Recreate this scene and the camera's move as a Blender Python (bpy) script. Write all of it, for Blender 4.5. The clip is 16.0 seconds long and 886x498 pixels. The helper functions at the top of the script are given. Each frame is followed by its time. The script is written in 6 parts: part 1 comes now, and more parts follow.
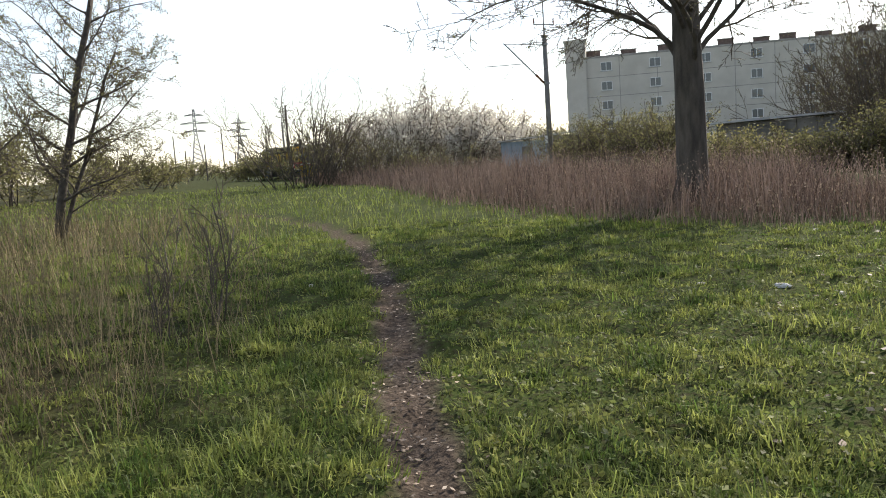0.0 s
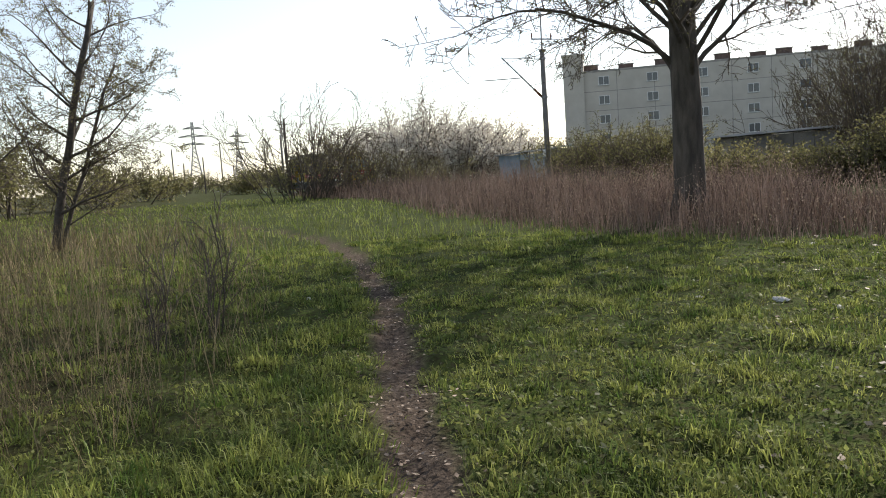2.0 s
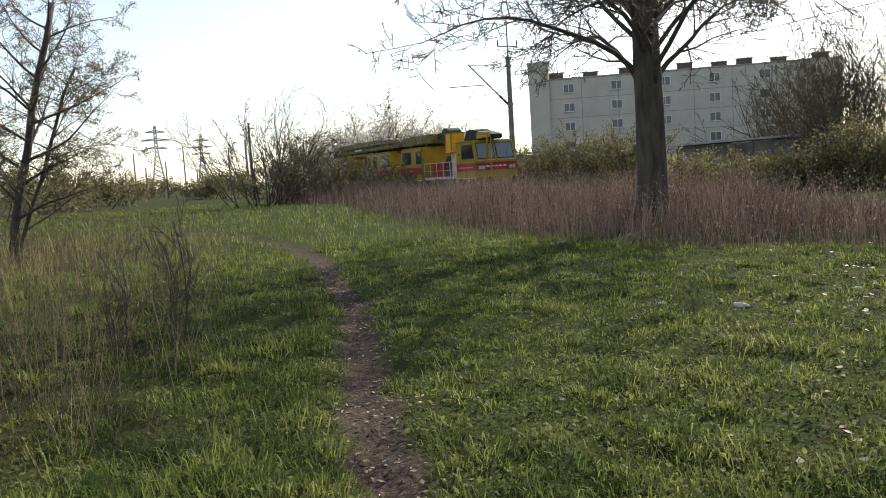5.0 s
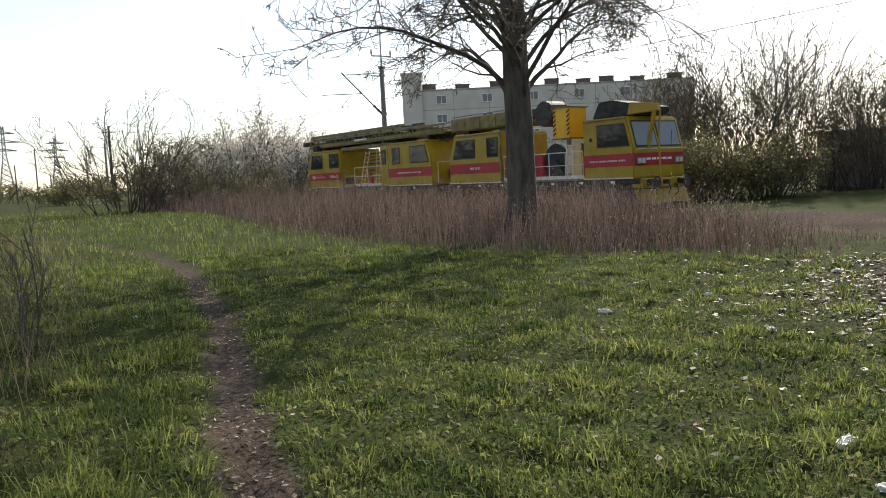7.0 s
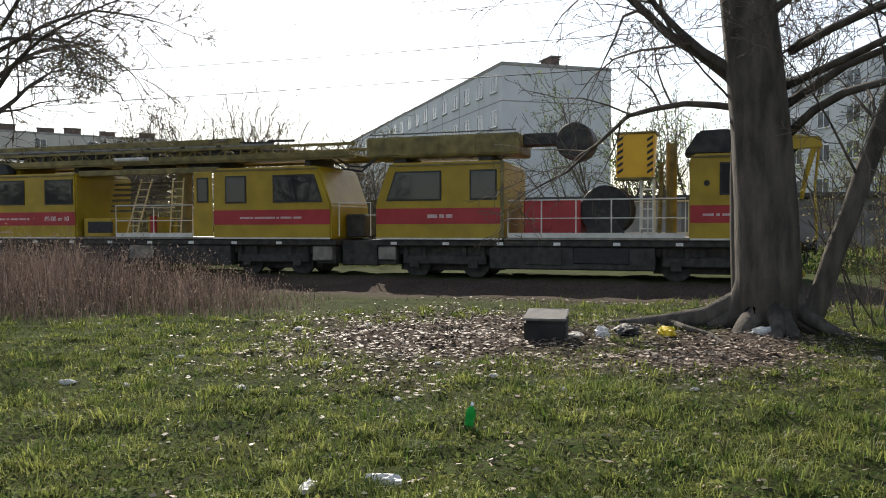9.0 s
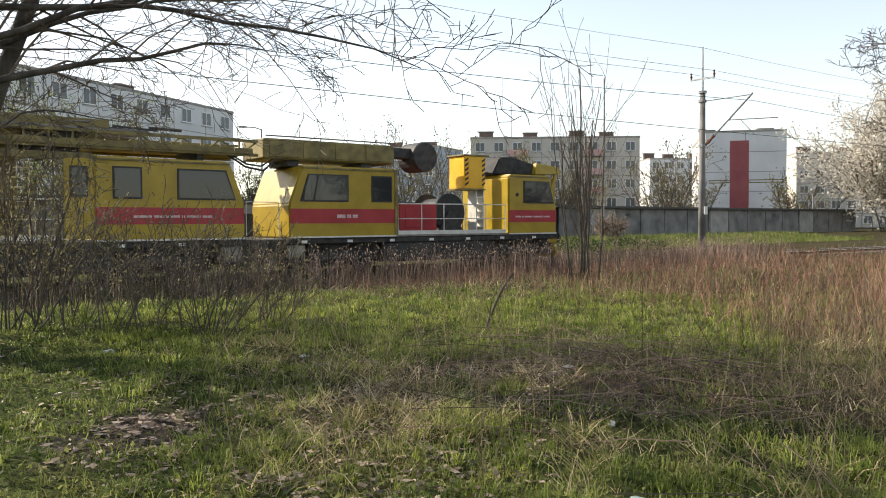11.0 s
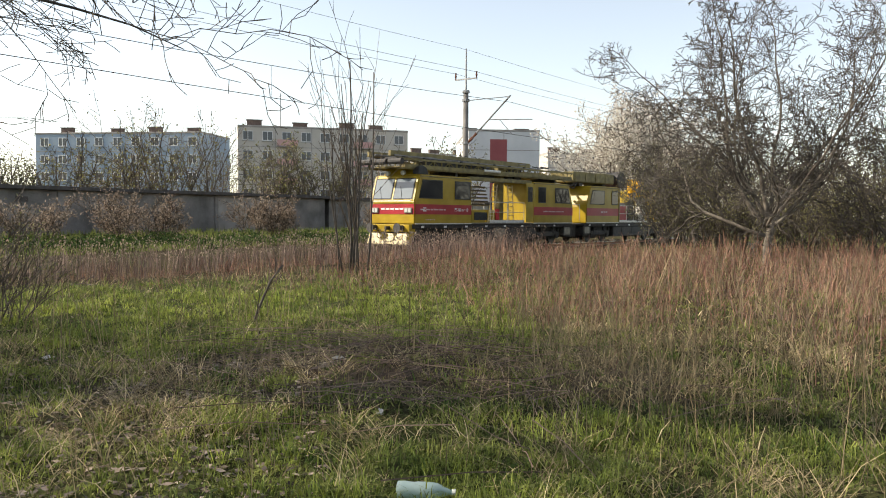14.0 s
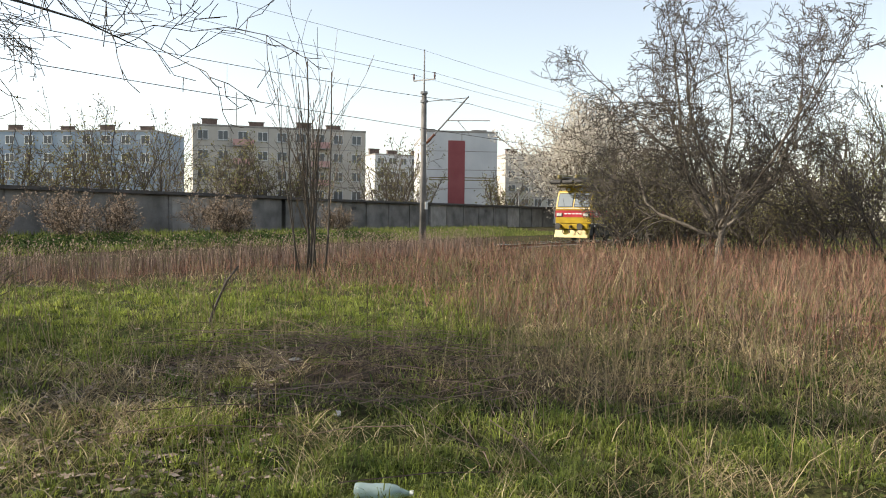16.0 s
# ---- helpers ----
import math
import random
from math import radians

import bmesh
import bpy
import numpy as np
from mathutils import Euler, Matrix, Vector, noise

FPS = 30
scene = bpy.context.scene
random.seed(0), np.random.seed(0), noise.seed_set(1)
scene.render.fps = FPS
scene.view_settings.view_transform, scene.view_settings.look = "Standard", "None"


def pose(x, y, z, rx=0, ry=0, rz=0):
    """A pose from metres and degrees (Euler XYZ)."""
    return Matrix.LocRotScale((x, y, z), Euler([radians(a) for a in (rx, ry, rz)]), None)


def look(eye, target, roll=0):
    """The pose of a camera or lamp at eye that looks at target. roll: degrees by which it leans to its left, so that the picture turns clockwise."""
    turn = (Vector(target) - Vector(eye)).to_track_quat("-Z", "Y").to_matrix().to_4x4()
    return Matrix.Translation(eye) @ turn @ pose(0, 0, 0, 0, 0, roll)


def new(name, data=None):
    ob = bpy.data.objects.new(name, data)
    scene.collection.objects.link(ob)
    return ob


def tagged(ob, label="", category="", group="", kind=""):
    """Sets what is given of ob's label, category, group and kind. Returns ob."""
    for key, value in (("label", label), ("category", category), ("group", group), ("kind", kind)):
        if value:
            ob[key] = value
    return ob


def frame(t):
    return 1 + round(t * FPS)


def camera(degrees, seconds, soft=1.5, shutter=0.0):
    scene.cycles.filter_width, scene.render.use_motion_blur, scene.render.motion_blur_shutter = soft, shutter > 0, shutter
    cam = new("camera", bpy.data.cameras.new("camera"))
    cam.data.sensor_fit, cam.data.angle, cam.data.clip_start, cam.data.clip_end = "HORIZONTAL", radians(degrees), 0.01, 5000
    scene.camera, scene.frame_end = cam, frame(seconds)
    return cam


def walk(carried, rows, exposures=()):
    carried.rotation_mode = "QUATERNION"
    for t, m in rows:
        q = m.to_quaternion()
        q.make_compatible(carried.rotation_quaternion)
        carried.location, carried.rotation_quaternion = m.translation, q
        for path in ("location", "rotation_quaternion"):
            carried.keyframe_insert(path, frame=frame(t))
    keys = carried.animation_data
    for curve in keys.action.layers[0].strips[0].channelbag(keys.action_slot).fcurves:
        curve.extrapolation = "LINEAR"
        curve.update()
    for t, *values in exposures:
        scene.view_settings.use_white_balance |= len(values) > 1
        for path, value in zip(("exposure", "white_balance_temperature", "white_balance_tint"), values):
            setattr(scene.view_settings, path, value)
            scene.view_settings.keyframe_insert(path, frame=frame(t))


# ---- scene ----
cam = camera(58.6, 16.0, soft=1.0)
EYE = 1.6
# seconds, yaw, pitch, roll of a camera held at eye height and turned on the spot
TURN = [
    (0.0, 0.0, -6.71, 3.98), (0.5, 0.01, -6.63, 4.0), (1.0, 0.03, -6.14, 3.94), (1.5, -0.16, -5.85, 3.85),
    (2.0, -0.14, -5.76, 3.87), (2.5, -0.18, -5.71, 3.98), (3.0, -0.5, -5.68, 3.95), (3.5, -0.9, -5.64, 3.9),
    (4.0, -1.31, -5.6, 3.7), (4.2, -1.5, -5.58, 3.65), (5.3, -3.1, -5.45, 3.45), (6.3, -5.47, -5.3, 3.2), (6.5, -6.36, -5.25, 3.12), (7.0, -11.71, -5.32, 2.71),
    (7.5, -17.09, -5.45, 2.19), (8.0, -19.74, -5.34, 1.82), (8.5, -29.79, -4.43, 1.3), (8.8, -41.2, -2.9, 0.7),
    (9.0, -48.55, -1.77, 0.2), (9.2, -56.8, -1.5, 0.1), (9.5, -68.36, -1.33, 0.27), (9.7, -76.1, -1.35, 0.35),
    (10.0, -86.23, -1.44, 0.43), (10.2, -92.05, -1.45, 0.4), (10.8, -104.5, -1.75, 0.37), (11.5, -113.2, -2.1, 0.34), (12.3, -117.34, -2.4, 0.3), (12.5, -118.17, -2.49, 0.19),
    (13.0, -119.96, -2.67, -0.17), (13.5, -122.02, -2.59, -0.38), (14.0, -124.11, -2.47, -0.42),
    (14.5, -124.99, -2.39, -0.47), (15.0, -125.79, -2.48, -0.38), (15.5, -126.44, -2.43, -0.4), (16.0, -127.15, -2.38, -0.6)]
walk(cam, [(t, pose(0, 0, EYE, 90 + p, r, y)) for t, y, p, r in TURN],
     exposures=[(0.0, 0.66, 6650, 10), (1.2, 0.42, 6650, 10), (4.2, 0.38, 6650, 10), (7.0, 0.41, 6650, 10), (9.0, 0.4, 6700, 10), (9.5, 0.48, 6800, 10), (10.0, 0.86, 7000, 10), (12.5, 0.73, 7050, 10), (16.0, 0.71, 7050, 10)])

# ---- light: hazy afternoon sun behind the railway, high on the side of the first trees
SUN_AZ, SUN_EL = 38.0, 33.0
world = bpy.data.worlds.new("sky")
scene.world = world
world.use_nodes = True
wn = world.node_tree
sky = wn.nodes.new("ShaderNodeTexSky")
sky.sky_type = 'NISHITA'
sky.sun_disc = False
sky.sun_elevation = radians(SUN_EL)
sky.sun_rotation = radians(SUN_AZ)
sky.air_density, sky.dust_density, sky.ozone_density = 1.0, 0.7, 1.0
haze = wn.nodes.new("ShaderNodeHueSaturation")  # thin white haze over the whole sky
haze.inputs["Saturation"].default_value = 0.66
wn.links.new(sky.outputs[0], haze.inputs["Color"])
wn.links.new(haze.outputs[0], wn.nodes["Background"].inputs[0])
wn.nodes["Background"].inputs[1].default_value = 0.15
sun = new("sun", bpy.data.lights.new("sun", 'SUN'))
sun.data.energy, sun.data.angle, sun.data.color = 4.8, radians(0.6), (1.0, 0.93, 0.82)
sun.matrix_world = look((math.sin(radians(SUN_AZ)) * 60, math.cos(radians(SUN_AZ)) * 60, 60 * math.tan(radians(SUN_EL))), (0, 0, 0))


# ---- materials
def mat(name, a, b=None, scale=8.0, rough=0.7, metal=0.0, bump=0.0, bump_scale=60.0, vary=0.0, vary_by="island",
        fine=0.0, trans=0.0, detail=6.0, spec=0.4, stretch=None):
    """Two colours mixed by noise at real size, with fine grain, relief and variation from piece to piece."""
    m = bpy.data.materials.new(name)
    m.use_nodes = True
    nt = m.node_tree
    bs = nt.nodes["Principled BSDF"]
    bs.inputs["Roughness"].default_value = rough
    bs.inputs["Metallic"].default_value = metal
    bs.inputs["Specular IOR Level"].default_value = spec
    tc = nt.nodes.new("ShaderNodeTexCoord")
    co = tc.outputs["Object"]
    if stretch:
        mp = nt.nodes.new("ShaderNodeMapping")
        mp.inputs["Scale"].default_value = stretch
        nt.links.new(co, mp.inputs["Vector"])
        co = mp.outputs[0]
    no = nt.nodes.new("ShaderNodeTexNoise")
    no.inputs["Scale"].default_value, no.inputs["Detail"].default_value = scale, detail
    nt.links.new(co, no.inputs["Vector"])
    mix = nt.nodes.new("ShaderNodeMix")
    mix.data_type = 'RGBA'
    mix.inputs[6].default_value, mix.inputs[7].default_value = (*a, 1), (*(b or a), 1)
    ramp = nt.nodes.new("ShaderNodeMapRange")
    ramp.inputs[1].default_value, ramp.inputs[2].default_value = 0.35, 0.65
    nt.links.new(no.outputs["Fac"], ramp.inputs[0])
    nt.links.new(ramp.outputs[0], mix.inputs[0])
    col = mix.outputs[2]
    if vary or fine:
        hsv = nt.nodes.new("ShaderNodeHueSaturation")
        nt.links.new(col, hsv.inputs["Color"])
        mr = nt.nodes.new("ShaderNodeMapRange")
        if vary:
            if vary_by == "island":
                src = nt.nodes.new("ShaderNodeNewGeometry").outputs["Random Per Island"]
            else:
                src = nt.nodes.new("ShaderNodeObjectInfo").outputs["Random"]
            amount = vary
        else:
            n2 = nt.nodes.new("ShaderNodeTexNoise")
            n2.inputs["Scale"].default_value = scale * 14
            nt.links.new(co, n2.inputs["Vector"])
            src, amount = n2.outputs["Fac"], fine
        mr.inputs[3].default_value, mr.inputs[4].default_value = 1 - amount, 1 + amount
        nt.links.new(src, mr.inputs[0])
        nt.links.new(mr.outputs[0], hsv.inputs["Value"])
        col = hsv.outputs[0]
    nt.links.new(col, bs.inputs["Base Color"])
    if bump:
        n3 = nt.nodes.new("ShaderNodeTexNoise")
        n3.inputs["Scale"].default_value, n3.inputs["Detail"].default_value = bump_scale, 5
        nt.links.new(co, n3.inputs["Vector"])
        bp = nt.nodes.new("ShaderNodeBump")
        bp.inputs["Strength"].default_value, bp.inputs["Distance"].default_value = bump, 0.02
        nt.links.new(n3.outputs["Fac"], bp.inputs["Height"])
        nt.links.new(bp.outputs[0], bs.inputs["Normal"])
    if trans:
        tr = nt.nodes.new("ShaderNodeBsdfTranslucent")
        nt.links.new(col, tr.inputs["Color"])
        ms = nt.nodes.new("ShaderNodeMixShader")
        ms.inputs[0].default_value = trans
        out = nt.nodes["Material Output"]
        nt.links.new(bs.outputs[0], ms.inputs[1])
        nt.links.new(tr.outputs[0], ms.inputs[2])
        nt.links.new(ms.outputs[0], out.inputs["Surface"])
    return m


def glass_mat(name, tint, rough=0.03):
    m = bpy.data.materials.new(name)
    m.use_nodes = True
    bs = m.node_tree.nodes["Principled BSDF"]
    bs.inputs["Base Color"].default_value = (*tint, 1)
    bs.inputs["Roughness"].default_value = rough
    bs.inputs["Specular IOR Level"].default_value = 0.4
    return m


M = dict(
    grass=mat("grass_blade", (0.06, 0.09, 0.026), (0.21, 0.22, 0.07), 2.0, 0.6, vary=0.6, trans=0.45, spec=0.15),
    grass_lush=mat("lush_grass", (0.075, 0.125, 0.026), (0.3, 0.32, 0.09), 2.6, 0.55, vary=0.5, trans=0.45, spec=0.18),
    grass_field=mat("vivid_field_grass", (0.13, 0.17, 0.03), (0.32, 0.36, 0.08), 1.2, 0.5, vary=0.5, trans=0.45, spec=0.2),
    grass_far=mat("grass_far", (0.11, 0.15, 0.035), (0.22, 0.24, 0.08), 0.5, 0.6, vary=0.45, trans=0.45, spec=0.12),
    straw=mat("straw", (0.26, 0.2, 0.11), (0.52, 0.42, 0.25), 1.2, 0.7, vary=0.6, trans=0.2, spec=0.15),
    stem_brown=mat("dry_brown_stem", (0.15, 0.115, 0.068), (0.32, 0.25, 0.15), 0.9, 0.75, vary=0.55, trans=0.15, spec=0.15),
    # leaf green darkened to hold the shadow strip beyond the track
    bramble=mat("shaded_bramble_leaf", (0.03, 0.055, 0.018), (0.065, 0.1, 0.03), 1.2, 0.8, vary=0.5, trans=0.2, spec=0.1),
    reed=mat("dead_reed", (0.16, 0.11, 0.09), (0.26, 0.19, 0.155), 0.6, 0.75, vary=0.6, trans=0.15, spec=0.15),
    weed=mat("red_weed", (0.185, 0.092, 0.068), (0.33, 0.19, 0.135), 0.5, 0.8, vary=0.6, trans=0.12, spec=0.15),
    seed=mat("seed_head", (0.26, 0.19, 0.14), (0.36, 0.29, 0.22), 3, 0.9, vary=0.3, trans=0.3),
    bark=mat("bark_grey", (0.048, 0.041, 0.035), (0.11, 0.094, 0.078), 6, 0.95, bump=0.9, bump_scale=25, fine=0.3, stretch=(1, 1, 0.25)),
    bark_dark=mat("bark_dark", (0.055, 0.045, 0.038), (0.1, 0.085, 0.07), 8, 0.9, bump=0.6, bump_scale=40),
    bark_pale=mat("bark_pale", (0.085, 0.07, 0.055), (0.2, 0.17, 0.135), 4, 0.85, bump=0.6, bump_scale=30),
    twig=mat("twig", (0.085, 0.066, 0.05), (0.14, 0.11, 0.085), 3, 0.85, vary=0.25),
    twig_pale=mat("twig_pale", (0.085, 0.064, 0.045), (0.16, 0.122, 0.085), 3, 0.85, vary=0.25),
    leaf=mat("spring_leaf", (0.13, 0.18, 0.035), (0.2, 0.25, 0.06), 2, 0.5, vary=0.35, trans=0.5),
    leaf_dull=mat("dull_leaf", (0.14, 0.135, 0.055), (0.23, 0.21, 0.095), 2, 0.6, vary=0.35, trans=0.55),
    blossom=mat("blossom", (0.5, 0.46, 0.4), (0.72, 0.68, 0.6), 3, 0.7, vary=0.2, trans=0.4),
    dead_leaf=mat("dead_leaf", (0.1, 0.07, 0.05), (0.33, 0.255, 0.195), 6, 0.6, vary=0.75, spec=0.25),
    ballast=mat("ballast", (0.03, 0.027, 0.025), (0.075, 0.066, 0.06), 14, 0.95, bump=1.0, bump_scale=22, vary=0.3),
    sleeper=mat("sleeper_concrete", (0.16, 0.15, 0.14), (0.25, 0.23, 0.21), 5, 0.9, bump=0.4),
    rail=mat("rail_steel", (0.5, 0.48, 0.46), (0.62, 0.6, 0.58), 6, 0.25, metal=1.0),
    rust=mat("rusty_rail_side", (0.12, 0.06, 0.035), (0.2, 0.1, 0.06), 10, 0.85, bump=0.3),
    yellow=mat("yellow_paint", (0.31, 0.205, 0.01), (0.4, 0.275, 0.018), 1.5, 0.38, bump=0.05, bump_scale=6, fine=0.06),
    orange=mat("orange_paint", (0.75, 0.38, 0.015), (0.8, 0.45, 0.02), 2, 0.42, fine=0.08),
    red=mat("red_paint", (0.31, 0.016, 0.024), (0.39, 0.028, 0.036), 1.5, 0.4, fine=0.06),
    darkmetal=mat("dark_greasy_metal", (0.025, 0.024, 0.023), (0.06, 0.055, 0.05), 5, 0.65, bump=0.3, fine=0.3),
    greymetal=mat("dull_steel", (0.16, 0.15, 0.13), (0.27, 0.25, 0.22), 4, 0.5, metal=0.6, fine=0.2),
    khaki=mat("dirty_yellow_steel", (0.125, 0.1, 0.035), (0.24, 0.19, 0.065), 3, 0.6, fine=0.25),
    white_rail=mat("pale_rail_paint", (0.55, 0.53, 0.47), (0.7, 0.68, 0.62), 4, 0.45),
    faded=mat("faded_lettering", (0.5, 0.3, 0.3), (0.62, 0.48, 0.47), 9, 0.6),
    black=mat("black_rubber", (0.015, 0.015, 0.016), (0.03, 0.03, 0.03), 6, 0.6),
    tarp=mat("dark_tarpaulin", (0.02, 0.02, 0.022), (0.05, 0.048, 0.046), 3, 0.8, bump=0.5, bump_scale=8),
    ladder=mat("ladder_wood", (0.55, 0.42, 0.2), (0.68, 0.55, 0.3), 6, 0.6),
    pane=glass_mat("dark_window_glass", (0.02, 0.024, 0.028)),
    # lightened for curtains and for the haze over the distant flats
    pane_far=glass_mat("hazed_curtained_glass", (0.1, 0.108, 0.115), 0.1),
    # pale tint carries the bright reflection on the windscreens
    pane_light=glass_mat("sky_reflecting_glass", (0.2, 0.23, 0.25)),
    lamp_glass=glass_mat("headlight_glass", (0.55, 0.55, 0.5), 0.15),
    white=mat("white_paint", (0.7, 0.7, 0.68), (0.8, 0.8, 0.78), 4, 0.5),
    concrete=mat("concrete", (0.24, 0.225, 0.205), (0.36, 0.34, 0.315), 1.3, 0.9, bump=0.4, bump_scale=30, fine=0.12),
    concrete_dark=mat("stained_concrete", (0.12, 0.115, 0.105), (0.24, 0.225, 0.21), 0.8, 0.92, bump=0.4, bump_scale=20, fine=0.2),
    roofing=mat("bitumen_roofing", (0.06, 0.055, 0.05), (0.1, 0.09, 0.085), 3, 0.9, bump=0.3),
    plaster_grey=mat("grey_plaster", (0.48, 0.445, 0.39), (0.56, 0.52, 0.46), 0.5, 0.9, fine=0.06),
    plaster_white=mat("white_plaster", (0.56, 0.57, 0.575), (0.64, 0.645, 0.645), 0.4, 0.9, fine=0.05),
    plaster_blue=mat("blue_grey_plaster", (0.24, 0.31, 0.39), (0.31, 0.38, 0.45), 0.4, 0.9, fine=0.05),
    plaster_pink=mat("pink_plaster", (0.55, 0.32, 0.3), (0.6, 0.38, 0.35), 0.4, 0.9, fine=0.05),
    plaster_red=mat("red_plaster", (0.27, 0.075, 0.08), (0.32, 0.1, 0.1), 0.4, 0.9, fine=0.05),
    brick_dark=mat("dark_chimney_brick", (0.09, 0.065, 0.055), (0.15, 0.11, 0.095), 3, 0.9),
    tin=mat("tin_sheet", (0.3, 0.31, 0.32), (0.42, 0.42, 0.42), 2, 0.5, metal=0.3, fine=0.1),
    shed_blue=mat("blue_grey_boards", (0.2, 0.25, 0.3), (0.3, 0.34, 0.38), 2, 0.7, fine=0.15),
    steel=mat("galvanised_steel", (0.2, 0.2, 0.2), (0.3, 0.3, 0.3), 4, 0.5, metal=0.5),
    wire=mat("wire_copper_dark", (0.05, 0.045, 0.04), (0.07, 0.065, 0.06), 4, 0.6, metal=0.3),
    porcelain=mat("brown_insulator", (0.12, 0.05, 0.03), (0.16, 0.07, 0.04), 6, 0.25),
    plastic_bag=mat("white_plastic", (0.7, 0.7, 0.7), (0.82, 0.82, 0.82), 9, 0.35, bump=0.5, bump_scale=30, trans=0.3),
    green_glass=mat("green_plastic", (0.02, 0.35, 0.09), (0.05, 0.5, 0.14), 6, 0.15, trans=0.4),
    clear_plastic=mat("clear_plastic", (0.4, 0.53, 0.52), (0.5, 0.62, 0.61), 9, 0.15, trans=0.5, bump=0.4, bump_scale=18),
    yellow_plastic=mat("yellow_plastic", (0.75, 0.52, 0.03), (0.85, 0.6, 0.05), 9, 0.4),
    paper=mat("pale_paper", (0.45, 0.43, 0.4), (0.6, 0.58, 0.55), 9, 0.8),
)


# ---- places
def at(az, dist, z=0.0):
    """A place by its bearing from the spot of the camera (degrees, left positive) and its distance."""
    az -= 0.62 * min(max((-az - 20) / 95, 0), 1)  # drift of the compass the bearings were taken with
    return Vector((-math.sin(radians(az)) * dist, math.cos(radians(az)) * dist, z))


PHI = 0.391
ALONG = (math.sin(PHI), -math.cos(PHI))
AWAY = (math.cos(PHI), math.sin(PHI))
RAIL_Z = -0.05


def track_d(s):
    """Distance of the track's middle line, with a slight bend on its far part."""
    q = min(s, 70)
    d = 24.0 - 0.00016 * max(min(s, 70), -90) ** 2 - (0.0012 * q * q if s > 0 else 0)
    return d - (s - 70) * 0.19 if s > 70 else (d + (-s - 90) * 0.0 if s < -90 else d)


def on_track(s, off=0.0, z=0.0):
    d = track_d(s) + off
    return Vector((d * AWAY[0] + s * ALONG[0], d * AWAY[1] + s * ALONG[1], z))


# ---- mesh tools
class Geo:
    """Vertices and faces of one mesh."""

    def __init__(self):
        self.v, self.f = [], []

    def quad(self, a, b, c, d):
        n = len(self.v)
        self.v += [tuple(a), tuple(b), tuple(c), tuple(d)]
        self.f.append((n, n + 1, n + 2, n + 3))
        return self

    def box(self, x0, x1, y0, y1, z0, z1, ch=0.0):
        """A box, its upright and level edges chamfered by ch."""
        bm = bmesh.new()
        bmesh.ops.create_cube(bm, size=1)
        for v in bm.verts:
            v.co = ((x0 + x1) / 2 + v.co.x * (x1 - x0), (y0 + y1) / 2 + v.co.y * (y1 - y0), (z0 + z1) / 2 + v.co.z * (z1 - z0))
        if ch:
            bmesh.ops.bevel(bm, geom=bm.edges[:], offset=ch, segments=1, affect='EDGES')
        return self.take(bm)

    def take(self, bm):
        n = len(self.v)
        bm.verts.index_update()
        self.v += [tuple(v.co) for v in bm.verts]
        self.f += [tuple(n + v.index for v in f.verts) for f in bm.faces]
        bm.free()
        return self

    def profile(self, pts, y0, y1, ch=0.0):
        """A closed outline in x and z, drawn out along y."""
        bm = bmesh.new()
        a = [bm.verts.new((x, y0, z)) for x, z in pts]
        b = [bm.verts.new((x, y1, z)) for x, z in pts]
        bm.faces.new(a)
        bm.faces.new(b[::-1])
        for i in range(len(pts)):
            j = (i + 1) % len(pts)
            bm.faces.new((a[j], a[i], b[i], b[j]))
        bmesh.ops.recalc_face_normals(bm, faces=bm.faces)
        if ch:
            bmesh.ops.bevel(bm, geom=bm.edges[:], offset=ch, segments=2, affect='EDGES')
        return self.take(bm)

    def tube(self, pts, radii, sides=6, cap=True):
        """A tapered tube through points."""
        pts = [Vector(p) for p in pts]
        n0 = len(self.v)
        up = Vector((0.31, 0.17, 0.93))
        for i, p in enumerate(pts):
            d = (pts[min(i + 1, len(pts) - 1)] - pts[max(i - 1, 0)])
            d = d.normalized() if d.length > 1e-9 else Vector((0, 0, 1))
            u = d.cross(up if abs(d.dot(up)) < 0.95 else Vector((1, 0, 0))).normalized()
            w = d.cross(u)
            r = radii[i] if isinstance(radii, (list, tuple)) else radii
            for k in range(sides):
                a = 2 * math.pi * k / sides
                q = p + (u * math.cos(a) + w * math.sin(a)) * r
                self.v.append((q.x, q.y, q.z))
        for i in range(len(pts) - 1):
            for k in range(sides):
                a, b = n0 + i * sides + k, n0 + i * sides + (k + 1) % sides
                self.f.append((a, b, b + sides, a + sides))
        if cap:
            self.f.append(tuple(n0 + k for k in range(sides))[::-1])
            self.f.append(tuple(n0 + (len(pts) - 1) * sides + k for k in range(sides)))
        return self

    def mesh(self, name, material, smooth=False):
        me = bpy.data.meshes.new(name)
        me.from_pydata(self.v, [], self.f)
        me.materials.append(material)
        if smooth:
            me.polygons.foreach_set("use_smooth", np.ones(len(me.polygons), bool))
        me.update()
        return me


def part(name, geo, material, parent=None, label="", smooth=False):
    ob = new(name, geo.mesh(name, material, smooth) if isinstance(geo, Geo) else geo)
    if parent:
        ob.parent = parent
    return tagged(ob, label=label)


def empty(name, m, label, category, group="", kind=""):
    ob = new(name)
    ob.matrix_world = m
    ob.empty_display_size = 0.1
    return tagged(ob, label, category, group, kind)


